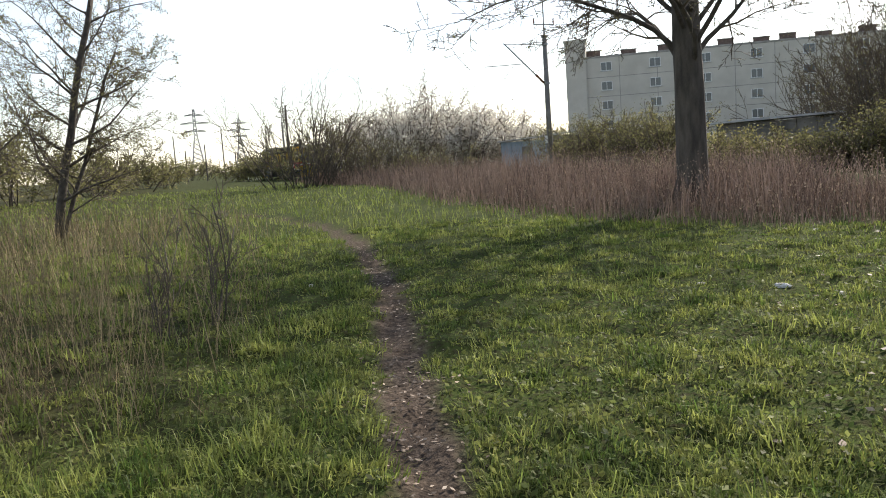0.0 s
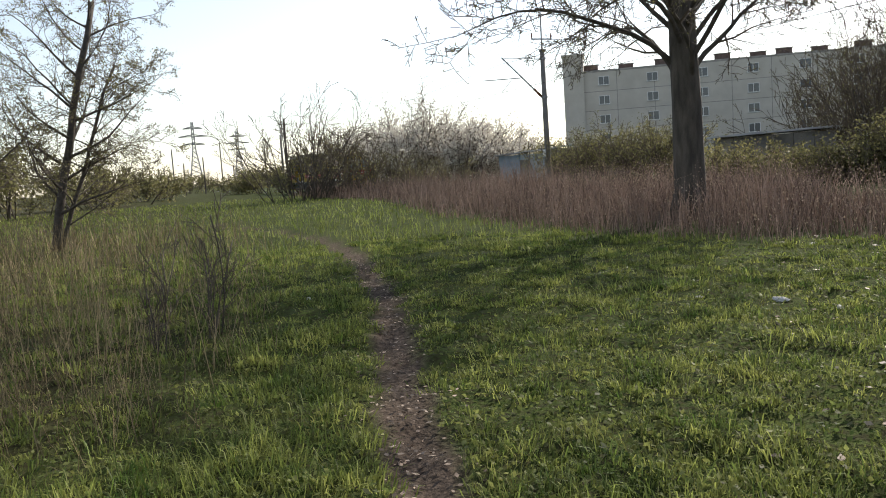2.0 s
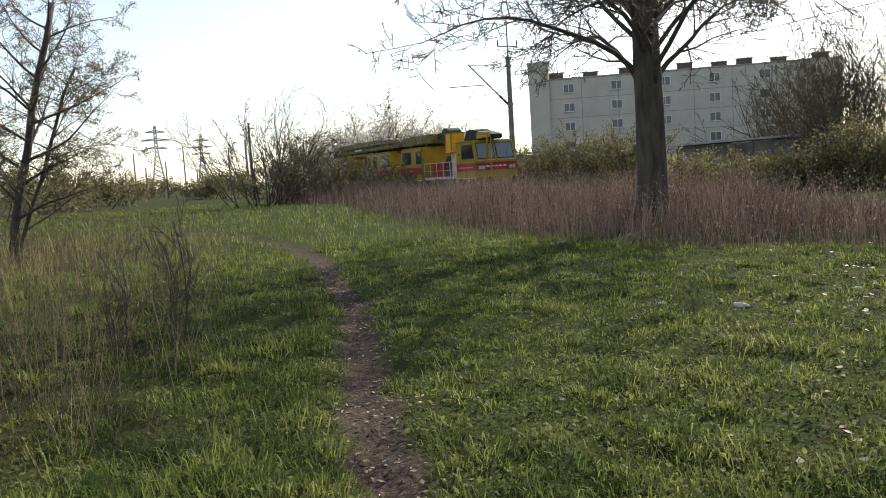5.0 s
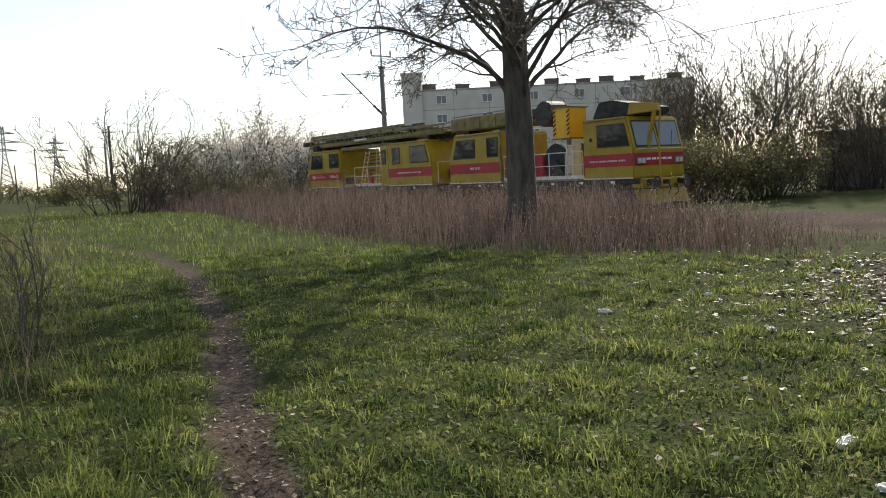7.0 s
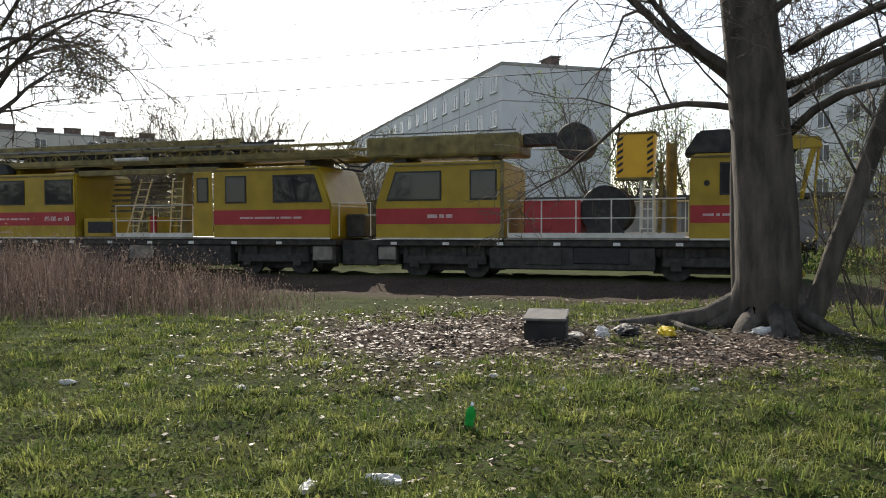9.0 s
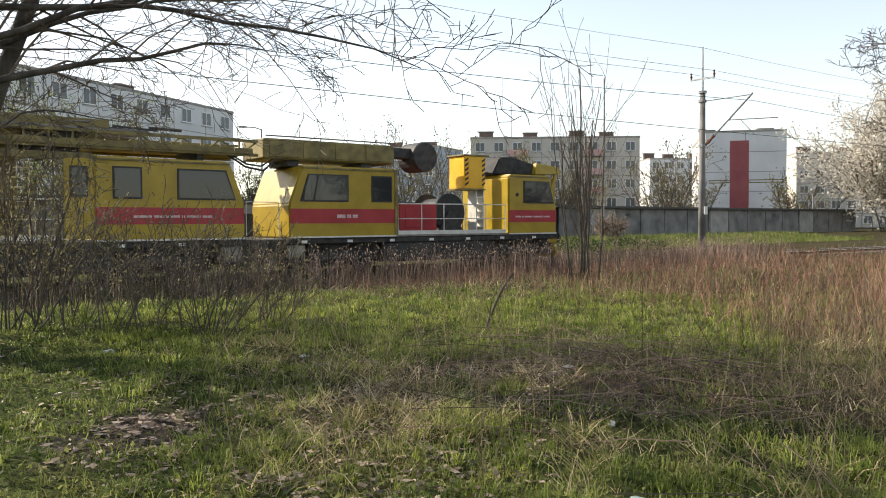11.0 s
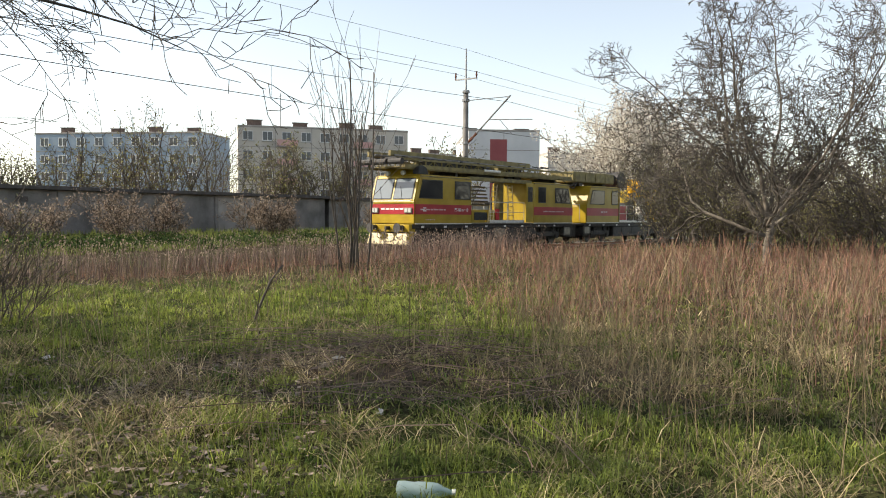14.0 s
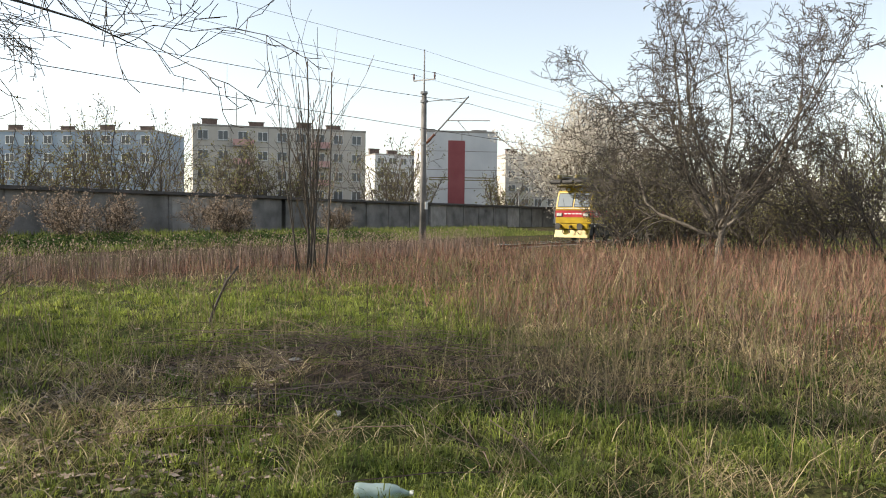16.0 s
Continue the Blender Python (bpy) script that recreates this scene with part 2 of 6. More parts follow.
def tri_mesh(name, verts, tris, material):
    """A large mesh of triangles from arrays."""
    me = bpy.data.meshes.new(name)
    me.vertices.add(len(verts))
    me.vertices.foreach_set("co", np.ascontiguousarray(verts, dtype=np.float32).ravel())
    me.loops.add(len(tris) * 3)
    me.loops.foreach_set("vertex_index", np.ascontiguousarray(tris, dtype=np.int32).ravel())
    me.polygons.add(len(tris))
    me.polygons.foreach_set("loop_start", np.arange(len(tris), dtype=np.int32) * 3)
    me.materials.append(material)
    me.update(calc_edges=True)
    return me


# ---- ground
PATH = [(0.25, -2.0), (0.05, 1.5), (-0.17, 3.65), (-0.43, 6.0), (-0.75, 9.4), (-1.15, 12.0), (-1.75, 15.5), (-3.2, 20.5), (-5.6, 25.5), (-9.5, 32.0)]


def path_gap(x, y):
    """Distance from the trodden path, for arrays."""
    best = np.full(np.shape(x), 1e9)
    for (ax, ay), (bx, by) in zip(PATH, PATH[1:]):
        dx, dy = bx - ax, by - ay
        t = np.clip(((x - ax) * dx + (y - ay) * dy) / (dx * dx + dy * dy), 0, 1)
        best = np.minimum(best, np.hypot(x - ax - t * dx, y - ay - t * dy))
    return best


def wobble(x, y, k=1.0, seed=0.0):
    """A smooth uneven field of about -1 to 1, for arrays."""
    x, y = x * k + seed * 7.3, y * k - seed * 3.1
    return (np.sin(x * 1.7 + 1.3 * np.sin(y * 1.1)) + np.sin(y * 2.3 + 1.7 * np.sin(x * 0.9 + 2)) + 0.6 * np.sin(x * 4.1 + y * 3.7) + 0.5 * np.sin(x * 7.3 - y * 6.1 + 1)) / 3.1


def bare_or_shade_at(x, y):
    """How bare and littered the earth is: the patch under the old tree, and its trunk's shade belt."""
    e = np.hypot((x - 8.8) / 3.5, (y - 7.4) / 3.3) + 0.25 * wobble(x, y, 1.3, 1)
    s_ = x * ALONG[0] + y * ALONG[1]
    d_ = x * AWAY[0] + y * AWAY[1]
    strip = np.clip((d_ - 15.5) / 1.5, 0, 1) * np.clip((23 - d_) / 1.0, 0, 1) * np.clip((s_ + 18) / 4, 0, 1) * np.clip((6 - s_) / 3, 0, 1)
    e2 = np.hypot((x - 10.0) / 3.0, (y - 4.0) / 1.6) + 0.25 * wobble(x, y, 1.3, 2)
    e3 = np.hypot((x - 6.6) / 2.2, (y - 0.3) / 1.5) + 0.55 + 0.4 * wobble(x, y, 1.7, 6)
    r_ = np.hypot(x, y) + 0.35 * wobble(x, y, 0.9, 8)
    az_ = np.degrees(np.arctan2(-x, y))
    # bare earth painted along the old tree's trunk shadow to darken the field
    trunk_shade = np.clip(1.35 - np.abs(r_ - 7.7) / 0.95, 0, 0.85) * np.clip((-az_ - 96) / 8, 0, 1) * np.clip((146 + az_) / 10, 0, 1) * np.clip(0.9 + 0.9 * wobble(x, y, 1.5, 9), 0, 1)
    return np.maximum(np.maximum(np.clip(1.5 - np.minimum(np.minimum(e, e2), e3) * 1.25, 0, 1), strip), trunk_shade)


def dry_at(x, y):
    """How dry and strawy the ground is: the field on the far side of the old tree."""
    az = np.degrees(np.arctan2(-x, y))
    r = np.hypot(x, y)
    right = np.clip((-az - 84) / 14, 0, 1) * np.where(y < 6, 1, 0)
    belt = np.interp(r, [0, 4.2, 5.5, 6.5, 8, 9.3, 13, 17, 22], [0.2, 0.24, 0.4, 0.9, 0.85, 0.2, 0.2, 0.65, 0.9])
    belt = np.maximum(belt, np.clip((-az - 124) / 12, 0, 1) * np.interp(r, [0, 5, 8, 11], [0.3, 0.4, 0.6, 0.95]))
    left = np.clip((az - 11) / 16, 0, 1) * np.clip((r - 4.5) / 2, 0, 1) * 0.7
    return np.clip(np.maximum(right * belt, left) * (0.8 + 0.6 * wobble(x, y, 0.8, 3)), 0, 1)


def ground_z(x, y):
    s = x * ALONG[0] + y * ALONG[1]
    d = x * AWAY[0] + y * AWAY[1]
    z = 0.035 * wobble(x, y, 0.55) + 0.034 * wobble(x, y, 1.9, 4) + 0.042 * wobble(x, y, 4.3, 19) + 0.014 * wobble(x, y, 9.1, 23)
    z = z - 0.05 * np.exp(-(path_gap(x, y) / 0.22) ** 2)
    z = z + 0.16 * np.exp(-((x - 6.6) ** 2 + (y + 4.1) ** 2) / 1.2)
    z = z - 0.3 * np.exp(-((d - 19.6) / 1.6) ** 2) * np.clip((d - 15) / 3, 0, 1)
    bank = np.clip((d - 27) / 7, 0, 1)
    z = z + 0.45 * bank * bank * np.clip((s + 20) / 10, 0, 1)
    return z * np.clip(1 - (np.hypot(x, y) - 150) / 100, 0, 1)


def make_ground():
    rings = np.concatenate([np.arange(0.4, 14, 0.17), np.arange(14, 40, 0.5), 40 * 1.09 ** np.arange(0, 53)])
    na = 400
    ang = np.linspace(0, 2 * np.pi, na, endpoint=False)
    x = (rings[:, None] * np.cos(ang)).ravel()
    y = (rings[:, None] * np.sin(ang)).ravel()
    v = np.stack([x, y, ground_z(x, y)], 1)
    v = np.vstack([v, [[0, 0, 0]]])
    i, j = np.meshgrid(np.arange(len(rings) - 1), np.arange(na), indexing="ij")
    a, b = i * na + j, i * na + (j + 1) % na
    c, d = a + na, b + na
    tris = np.concatenate([np.stack([a, c, b], -1).reshape(-1, 3), np.stack([b, c, d], -1).reshape(-1, 3)])
    k = np.arange(na)
    tris = np.vstack([tris, np.stack([k, (k + 1) % na, np.full(na, len(v) - 1)], 1)])
    m = bpy.data.materials.new("field_soil")
    m.use_nodes = True
    nt = m.node_tree
    bs = nt.nodes["Principled BSDF"]
    bs.inputs["Roughness"].default_value = 1.0
    bs.inputs["Specular IOR Level"].default_value = 0.05
    geo = nt.nodes.new("ShaderNodeNewGeometry")

    def noise_of(scale, detail=6):
        n = nt.nodes.new("ShaderNodeTexNoise")
        n.inputs["Scale"].default_value, n.inputs["Detail"].default_value = scale, detail
        nt.links.new(geo.outputs["Position"], n.inputs["Vector"])
        return n.outputs["Fac"]

    def blend(f, a, b):
        n = nt.nodes.new("ShaderNodeMix")
        n.data_type = 'RGBA'
        for sock, val in ((n.inputs[0], f), (n.inputs[6], a), (n.inputs[7], b)):
            if isinstance(val, tuple):
                sock.default_value = (*val, 1)
            else:
                nt.links.new(val, sock)
        return n.outputs[2]

    def attr(name):
        n = nt.nodes.new("ShaderNodeAttribute")
        n.attribute_name = name
        return n.outputs["Fac"]

    def sharpen(f, lo, hi):
        n = nt.nodes.new("ShaderNodeMapRange")
        n.inputs[1].default_value, n.inputs[2].default_value = lo, hi
        nt.links.new(f, n.inputs[0])
        return n.outputs[0]

    coarse, fine = sharpen(noise_of(0.6), 0.35, 0.65), sharpen(noise_of(18), 0.35, 0.65)
    green = blend(fine, blend(coarse, (0.035, 0.06, 0.014), (0.065, 0.09, 0.022)), (0.04, 0.038, 0.018))
    dry = blend(fine, blend(coarse, (0.05, 0.036, 0.022), (0.1, 0.072, 0.044)), (0.024, 0.018, 0.012))
    soil = blend(fine, blend(coarse, (0.085, 0.064, 0.05), (0.14, 0.108, 0.085)), (0.045, 0.034, 0.027))
    col = blend(attr("dry"), green, dry)
    col = blend(attr("soil"), col, soil)
    nt.links.new(col, bs.inputs["Base Color"])
    bp = nt.nodes.new("ShaderNodeBump")
    bp.inputs["Strength"].default_value, bp.inputs["Distance"].default_value = 0.8, 0.03
    nt.links.new(noise_of(30, 8), bp.inputs["Height"])
    nt.links.new(bp.outputs[0], bs.inputs["Normal"])
    me = tri_mesh("ground", v, tris, m)
    gap = path_gap(v[:, 0], v[:, 1]) + 0.08 * wobble(v[:, 0], v[:, 1], 2.2, 5)
    # soil colour: path, bare patches and the painted trunk shade
    soil_v = np.maximum(np.clip((0.25 - gap) / 0.12, 0, 1), bare_or_shade_at(v[:, 0], v[:, 1]))
    for name, val in (("soil", soil_v), ("dry", dry_at(v[:, 0], v[:, 1]))):
        at_ = me.attributes.new(name, 'FLOAT', 'POINT')
        at_.data.foreach_set("value", val.astype(np.float32))
    me.polygons.foreach_set("use_smooth", np.ones(len(me.polygons), bool))
    tagged(new("ground", me), "uneven spring meadow ground with trodden earth and dry litter", "ground", kind="structure")


make_ground()


# ---- railway track
def make_track():
    ss = [-260, -200, -150, -120, -100] + list(range(-90, 92, 6)) + [100, 130, 170, 230]
    bed = Geo()
    prof = [(-3.0, -0.55), (-1.9, -0.22), (1.9, -0.22), (3.2, -0.5)]
    for s in ss:
        for off, z in prof:
            bed.v.append(tuple(on_track(s, off, RAIL_Z + z)))
    for i in range(len(ss) - 1):
        for k in range(3):
            a = i * 4 + k
            bed.f.append((a, a + 1, a + 5, a + 4))
    track = empty("railway_track", Matrix(), "railway track with shiny rails on dark ballast", "railway track", kind="structure")
    part("ballast_bed", bed, M["ballast"], track, smooth=False)
    for off in (-0.75, 0.75):
        head, web = Geo(), Geo()
        for g, pr in ((head, [(-0.036, -0.045), (-0.036, -0.008), (-0.026, 0), (0.026, 0), (0.036, -0.008), (0.036, -0.045)]),
                      (web, [(-0.075, -0.17), (-0.01, -0.14), (-0.01, -0.045), (0.01, -0.045), (0.01, -0.14), (0.075, -0.17)])):
            n = len(pr)
            for s in ss:
                for o, z in pr:
                    g.v.append(tuple(on_track(s, off + o, RAIL_Z + z)))
            for i in range(len(ss) - 1):
                for k in range(n):
                    a, b = i * n + k, i * n + (k + 1) % n
                    g.f.append((a, b, b + n, a + n))
        r = part("rail", web, M["rust"], track)
        part("rail_head", head, M["rail"], r, "polished steel running surface")
    sl = Geo().box(-0.13, 0.13, -1.25, 1.25, -0.14, 0, 0.015).mesh("sleeper", M["sleeper"])
    for k in range(150):
        s = -45 + k * 0.65
        ob = new("sleeper", sl)
        ob.parent = track
        p = on_track(s, 0, RAIL_Z - 0.17)
        ob.matrix_basis = Matrix.Translation(p) @ Matrix.Rotation(PHI - math.pi / 2, 4, 'Z')
    # loose stones along the near shoulder
    rng = np.random.default_rng(5)
    n = 9000
    s = rng.uniform(-40, 55, n)
    off = rng.uniform(-2.9, -0.2, n)
    size = rng.uniform(0.02, 0.05, n)
    tet = np.array([[1, 1, 1], [-1, -1, 1], [-1, 1, -1], [1, -1, -1]], float) * 0.7
    d = np.array([track_d(q) for q in s]) + off
    base = np.stack([d * AWAY[0] + s * ALONG[0], d * AWAY[1] + s * ALONG[1], RAIL_Z - 0.22 - np.clip(-off - 1.9, 0, 2) * 0.3], 1)
    v = base[:, None, :] + (tet[None] + rng.normal(0, 0.25, (n, 4, 3))) * size[:, None, None]
    t = np.array([[0, 1, 2], [0, 3, 1], [0, 2, 3], [1, 3, 2]])
    tris = (np.arange(n)[:, None, None] * 4 + t).reshape(-1, 3)
    st = new("ballast_stones", tri_mesh("ballast_stones", v.reshape(-1, 3), tris, M["ballast"]))
    tagged(st, "dark crushed stones of the railway bed", "ballast", kind="stuff")


make_track()


def catenary_pole(s):
    """Pole beyond the track, bracket reaching back over it. x points to the track."""
    d = track_d(s) + 3.0
    base = Vector((d * AWAY[0] + s * ALONG[0], d * AWAY[1] + s * ALONG[1], -0.3))
    e = empty("catenary_pole", Matrix.Translation(base) @ Matrix.Rotation(PHI + math.pi, 4, 'Z'),
              "weathered concrete catenary pole with a steel bracket arm over the track", "power pole", "catenary poles")
    part("concrete_post", Geo().tube([(0, 0, -0.3), (0, 0, 4.6), (0, 0, 9.2)], [0.21, 0.18, 0.15], 8), M["concrete_dark"], e, smooth=True)
    part("mast_top", Geo().tube([(0, 0, 9.0), (0, 0, 11.7)], [0.065, 0.045], 6), M["steel"], e)
    part("crossarm", Geo().box(-0.75, 0.75, -0.04, 0.04, 9.88, 9.96), M["steel"], e)
    for x in (-0.72, 0.72):
        part("insulator", Geo().tube([(x, 0, 9.95), (x, 0, 10.02), (x, 0, 10.1), (x, 0, 10.2), (x, 0, 10.32)], [0.06, 0.035, 0.075, 0.04, 0.06], 7), M["porcelain"], e)
    for z in (6.1, 8.6, 9.1):
        part("clamp_band", Geo().tube([(0, 0, z), (0, 0, z + 0.14)], 0.225, 8), M["steel"], e)
    br = part("bracket_arm", Geo().tube([(0.15, 0, 6.15), (3.0, 0, 8.75)], 0.05, 6).tube([(0.1, 0, 8.65), (2.9, 0, 8.68)], 0.028, 5)
              .tube([(1.6, 0, 7.45), (4.4, 0, 7.3)], 0.03, 5).tube([(2.3, 0, 7.4), (3.1, 0, 6.55)], 0.02, 4), M["steel"], e)
    part("arm_insulator", Geo().tube([(0.2, 0, 6.2), (0.4, 0, 6.38), (0.55, 0, 6.52), (0.75, 0, 6.7)], [0.06, 0.1, 0.06, 0.1], 7), M["porcelain"], br)
    part("sign_plate", Geo().box(0.22, 0.25, -0.15, 0.15, 2.3, 2.75), M["white"], e)
    return e


POLES = [-130, -46, 39.9, 122]
for s in POLES:
    catenary_pole(s)


def wire(name, off, z, sag, r, label):
    g = Geo()
    ends = POLES + [200]
    for a, b in zip(ends, ends[1:]):
        pts = []
        for k in range(13):
            t = k / 12
            pts.append(on_track(a + (b - a) * t, off, z - sag * 4 * t * (1 - t)))
        g.tube(pts, r, 4, cap=False)
    ob = part(name, g, M["wire"])
    tagged(ob, label, "overhead wire", "railway overhead wires")
    return ob


wire("contact_wire", 0.0, 6.25, 0.03, 0.016, "taut contact wire over the railway track")
catenary = wire("messenger_wire", 0.0, 8.05, 0.85, 0.015, "sagging messenger wire carrying the contact wire")
wire("feeder_wire", 2.28, 9.98, 0.55, 0.012, "thin feeder wire on the crossarm")
wire("feeder_wire", 3.72, 9.98, 0.55, 0.012, "thin feeder wire on the crossarm")
wire("earth_wire", 3.0, 11.35, 0.6, 0.011, "thin earth wire on the mast tops")
for a, b in zip(POLES, POLES[1:]):
    for k in (2, 4, 6, 8):
        t = k / 10
        s = a + (b - a) * t
        part("dropper_wire", Geo().tube([on_track(s, 0, 6.23), on_track(s, 0, 8.05 - 0.85 * 4 * t * (1 - t))], 0.006, 4), M["wire"], catenary)


# ---- the maintenance train: two coupled cars. x ahead, y away from the near side, z up from the rail
def glazed(parent, x0, x1, z0, z1, y, out, glass="pane", name="window", skew=0.0):
    """A side window: rubber rim and pane, on the side wall at y; out is -1 or 1."""
    a, b = y + out * 0.004, y + out * 0.022
    g = Geo().profile([(x0, z0), (x1, z0), (x1 - max(skew, 0), z1), (x0 - min(skew, 0), z1)], min(a, b), max(a, b))
    w = part(name, g, M["black"], parent)
    a, b = y + out * 0.006, y + out * 0.028
    i = 0.05
    part("pane", Geo().profile([(x0 + i, z0 + i), (x1 - i, z0 + i), (x1 - i - max(skew, 0), z1 - i), (x0 + i - min(skew, 0), z1 - i)], min(a, b), max(a, b)), M[glass], w)
    return w


def stripe(parent, x0, x1, y=1.45):
    for o in (-1, 1):
        a, b = o * (y + 0.004), o * (y + 0.01)
        part("red_stripe", Geo().box(x0, x1, min(a, b), max(a, b), 1.67, 2.15), M["red"], parent, "red band along the side")
        a, b = o * (y + 0.004), o * (y + 0.03)
        part("sill_strip", Geo().box(x0, x1, min(a, b), max(a, b), 1.2, 1.25), M["white_rail"], parent, "pale strip along the sill")


def bars(parent, x0, z, widths, h=0.065, y=-1.462):
    """Writing too worn to read: short pale bars."""
    x = x0
    for w in widths:
        part("lettering_bar", Geo().box(x, x + w, y - 0.004, y, z, z + h), M["faded"], parent)
        x += w + 0.06


def lettering(parent, text, x, z, size, y=-1.464):
    cu = bpy.data.curves.new("lettering", 'FONT')
    cu.body, cu.size, cu.extrude = text, size, 0.003
    cu.materials.append(M["white"])
    ob = new("lettering", cu)
    ob.parent = parent
    ob.matrix_basis = Matrix.Translation((x, y, z)) @ Matrix.Rotation(math.pi / 2, 4, 'X')
    return tagged(ob, label="white lettering on the red band")


def cabin(car, name, x0, x1, lean0, lean1):
    """A yellow cabin body between x0 and x1 whose ends lean in above the band."""
    pts = [(x0, 1.2), (x1, 1.2), (x1, 2.3), (x1 - lean1, 3.42), (x1 - lean1 - 0.1, 3.55), (x0 + lean0 + 0.1, 3.55), (x0 + lean0, 3.42), (x0, 2.3)]
    b = part(name, Geo().profile(pts, -1.45, 1.45, 0.05), M["yellow"], car, "yellow painted steel cabin")
    stripe(b, x0 + 0.03, x1 - 0.03)
    part("rain_gutter", Geo().box(x0 + lean0 + 0.05, x1 - lean1 - 0.05, -1.5, -1.44, 3.44, 3.49), M["khaki"], b)
    return b


def end_face(body, x, lean, out):
    """Windscreens, lights, band and plough of a cab end at x, looking along out (-1 or 1)."""
    for y0, y1 in ((-1.28, -0.06), (0.06, 1.28)):
        def q(y, z, o):
            xx = x - out * lean * (z - 2.3) / 1.12 + out * o
            return (xx, y, z)
        for o0, o1, i, nm, mt in ((0.002, 0.02, 0.0, "windscreen", M["black"]), (0.004, 0.028, 0.05, "pane", M["pane_light"])):
            g = Geo()
            c = [(y0 + i, 2.38 + i), (y1 - i, 2.38 + i), (y1 - i, 3.38 - i), (y0 + i, 3.38 - i)]
            n = len(g.v)
            g.v += [q(y, z, o0) for y, z in c] + [q(y, z, o1) for y, z in c]
            g.f += [(0, 1, 2, 3), (7, 6, 5, 4), (0, 4, 5, 1), (1, 5, 6, 2), (2, 6, 7, 3), (3, 7, 4, 0)]
            w = part(nm, g, mt, body if nm == "windscreen" else fr_ob)
            if nm == "windscreen":
                fr_ob = w
        ym = (y0 + y1) / 2
        part("wiper", Geo().tube([q(ym, 2.36, 0.03), q(ym + 0.25, 3.0, 0.04)], 0.012, 4), M["black"], fr_ob)
    a, b = x + out * 0.004, x + out * 0.012
    part("end_band", Geo().box(min(a, b), max(a, b), -1.42, 1.42, 1.67, 2.15), M["red"], body, "red band across the cab end")
    a, b = x + out * 0.012, x + out * 0.018
    for k in range(5):
        part("lettering_bar", Geo().box(min(a, b), max(a, b), -0.75 + k * 0.3, -0.52 + k * 0.3, 1.88, 1.96), M["white"], body)
    a, b = x + out * 0.004, x + out * 0.07
    for y in (-1.08, 1.08):
        hl = part("headlight", Geo().box(min(a, b), max(a, b), y - 0.24, y + 0.24, 1.72, 1.98, 0.02), M["greymetal"], body)
        a2, b2 = x + out * 0.06, x + out * 0.085
        part("lens", Geo().box(min(a2, b2), max(a2, b2), y - 0.2, y - 0.02, 1.76, 1.94, 0.01), M["lamp_glass"], hl)
        part("lens", Geo().box(min(a2, b2), max(a2, b2), y + 0.02, y + 0.2, 1.76, 1.94, 0.01), M["lamp_glass"], hl)
    a, b = x - out * 0.25, x + out * 0.2
    part("buffer_beam", Geo().box(min(a, b), max(a, b), -1.3, 1.3, 0.82, 1.19, 0.03), M["yellow"], body)
    for y in (-0.87, 0.87):
        bf = part("buffer", Geo().tube([(x + out * 0.2, y, 1.03), (x + out * 0.55, y, 1.03)], [0.13, 0.1], 10), M["darkmetal"], body, smooth=True)
        part("buffer_plate", Geo().tube([(x + out * 0.55, y, 1.03), (x + out * 0.6, y, 1.03)], [0.22, 0.23], 14), M["darkmetal"], bf)
    part("coupling_hook", Geo().box(min(x, x + out * 0.45), max(x, x + out * 0.45), -0.07, 0.07, 0.93, 1.1, 0.02).tube([(x + out * 0.4, 0, 1.0), (x + out * 0.5, 0.02, 0.75), (x + out * 0.42, -0.02, 0.55)], 0.03, 6), M["darkmetal"], body)
    part("plough", Geo().profile([(x - out * 0.1, 0.78), (x + out * 0.12, 0.78), (x + out * 0.32, 0.24), (x + out * 0.1, 0.24)], -1.35, 1.35, 0.02), M["yellow"], body, "yellow rail guard plough")
    for y in (-0.62, 0.62):
        part("air_hose", Geo().tube([(x + out * 0.15, y, 0.95), (x + out * 0.34, y, 0.85), (x + out * 0.36, y, 0.6), (x + out * 0.25, y - 0.05, 0.5)], 0.025, 6), M["black"], body)
    part("end_handrail", Geo().tube([(x + out * 0.05, -1.3, 2.28), (x + out * 0.12, -1.3, 2.3), (x + out * 0.12, 1.3, 2.3), (x + out * 0.05, 1.3, 2.28)], 0.018, 5), M["white_rail"], body)


def railing(car, x0, x1, y, posts):
    """Tube railing of the open deck."""
    r = part("railing", Geo().tube([(x0, y, 1.3), (x0, y, 2.35), (x1, y, 2.35), (x1, y, 1.3)], 0.022, 6), M["white_rail"], car, "pale tube railing round the open deck")
    part("middle_rail", Geo().tube([(x0, y, 1.82), (x1, y, 1.82)], 0.016, 6), M["white_rail"], r)
    part("toe_board", Geo().box(x0, x1, y - 0.012, y + 0.012, 1.26, 1.4), M["white_rail"], r)
    for k in range(1, posts):
        x = x0 + (x1 - x0) * k / posts
        part("post", Geo().tube([(x, y, 1.28), (x, y, 2.35)], 0.02, 6), M["white_rail"], r)


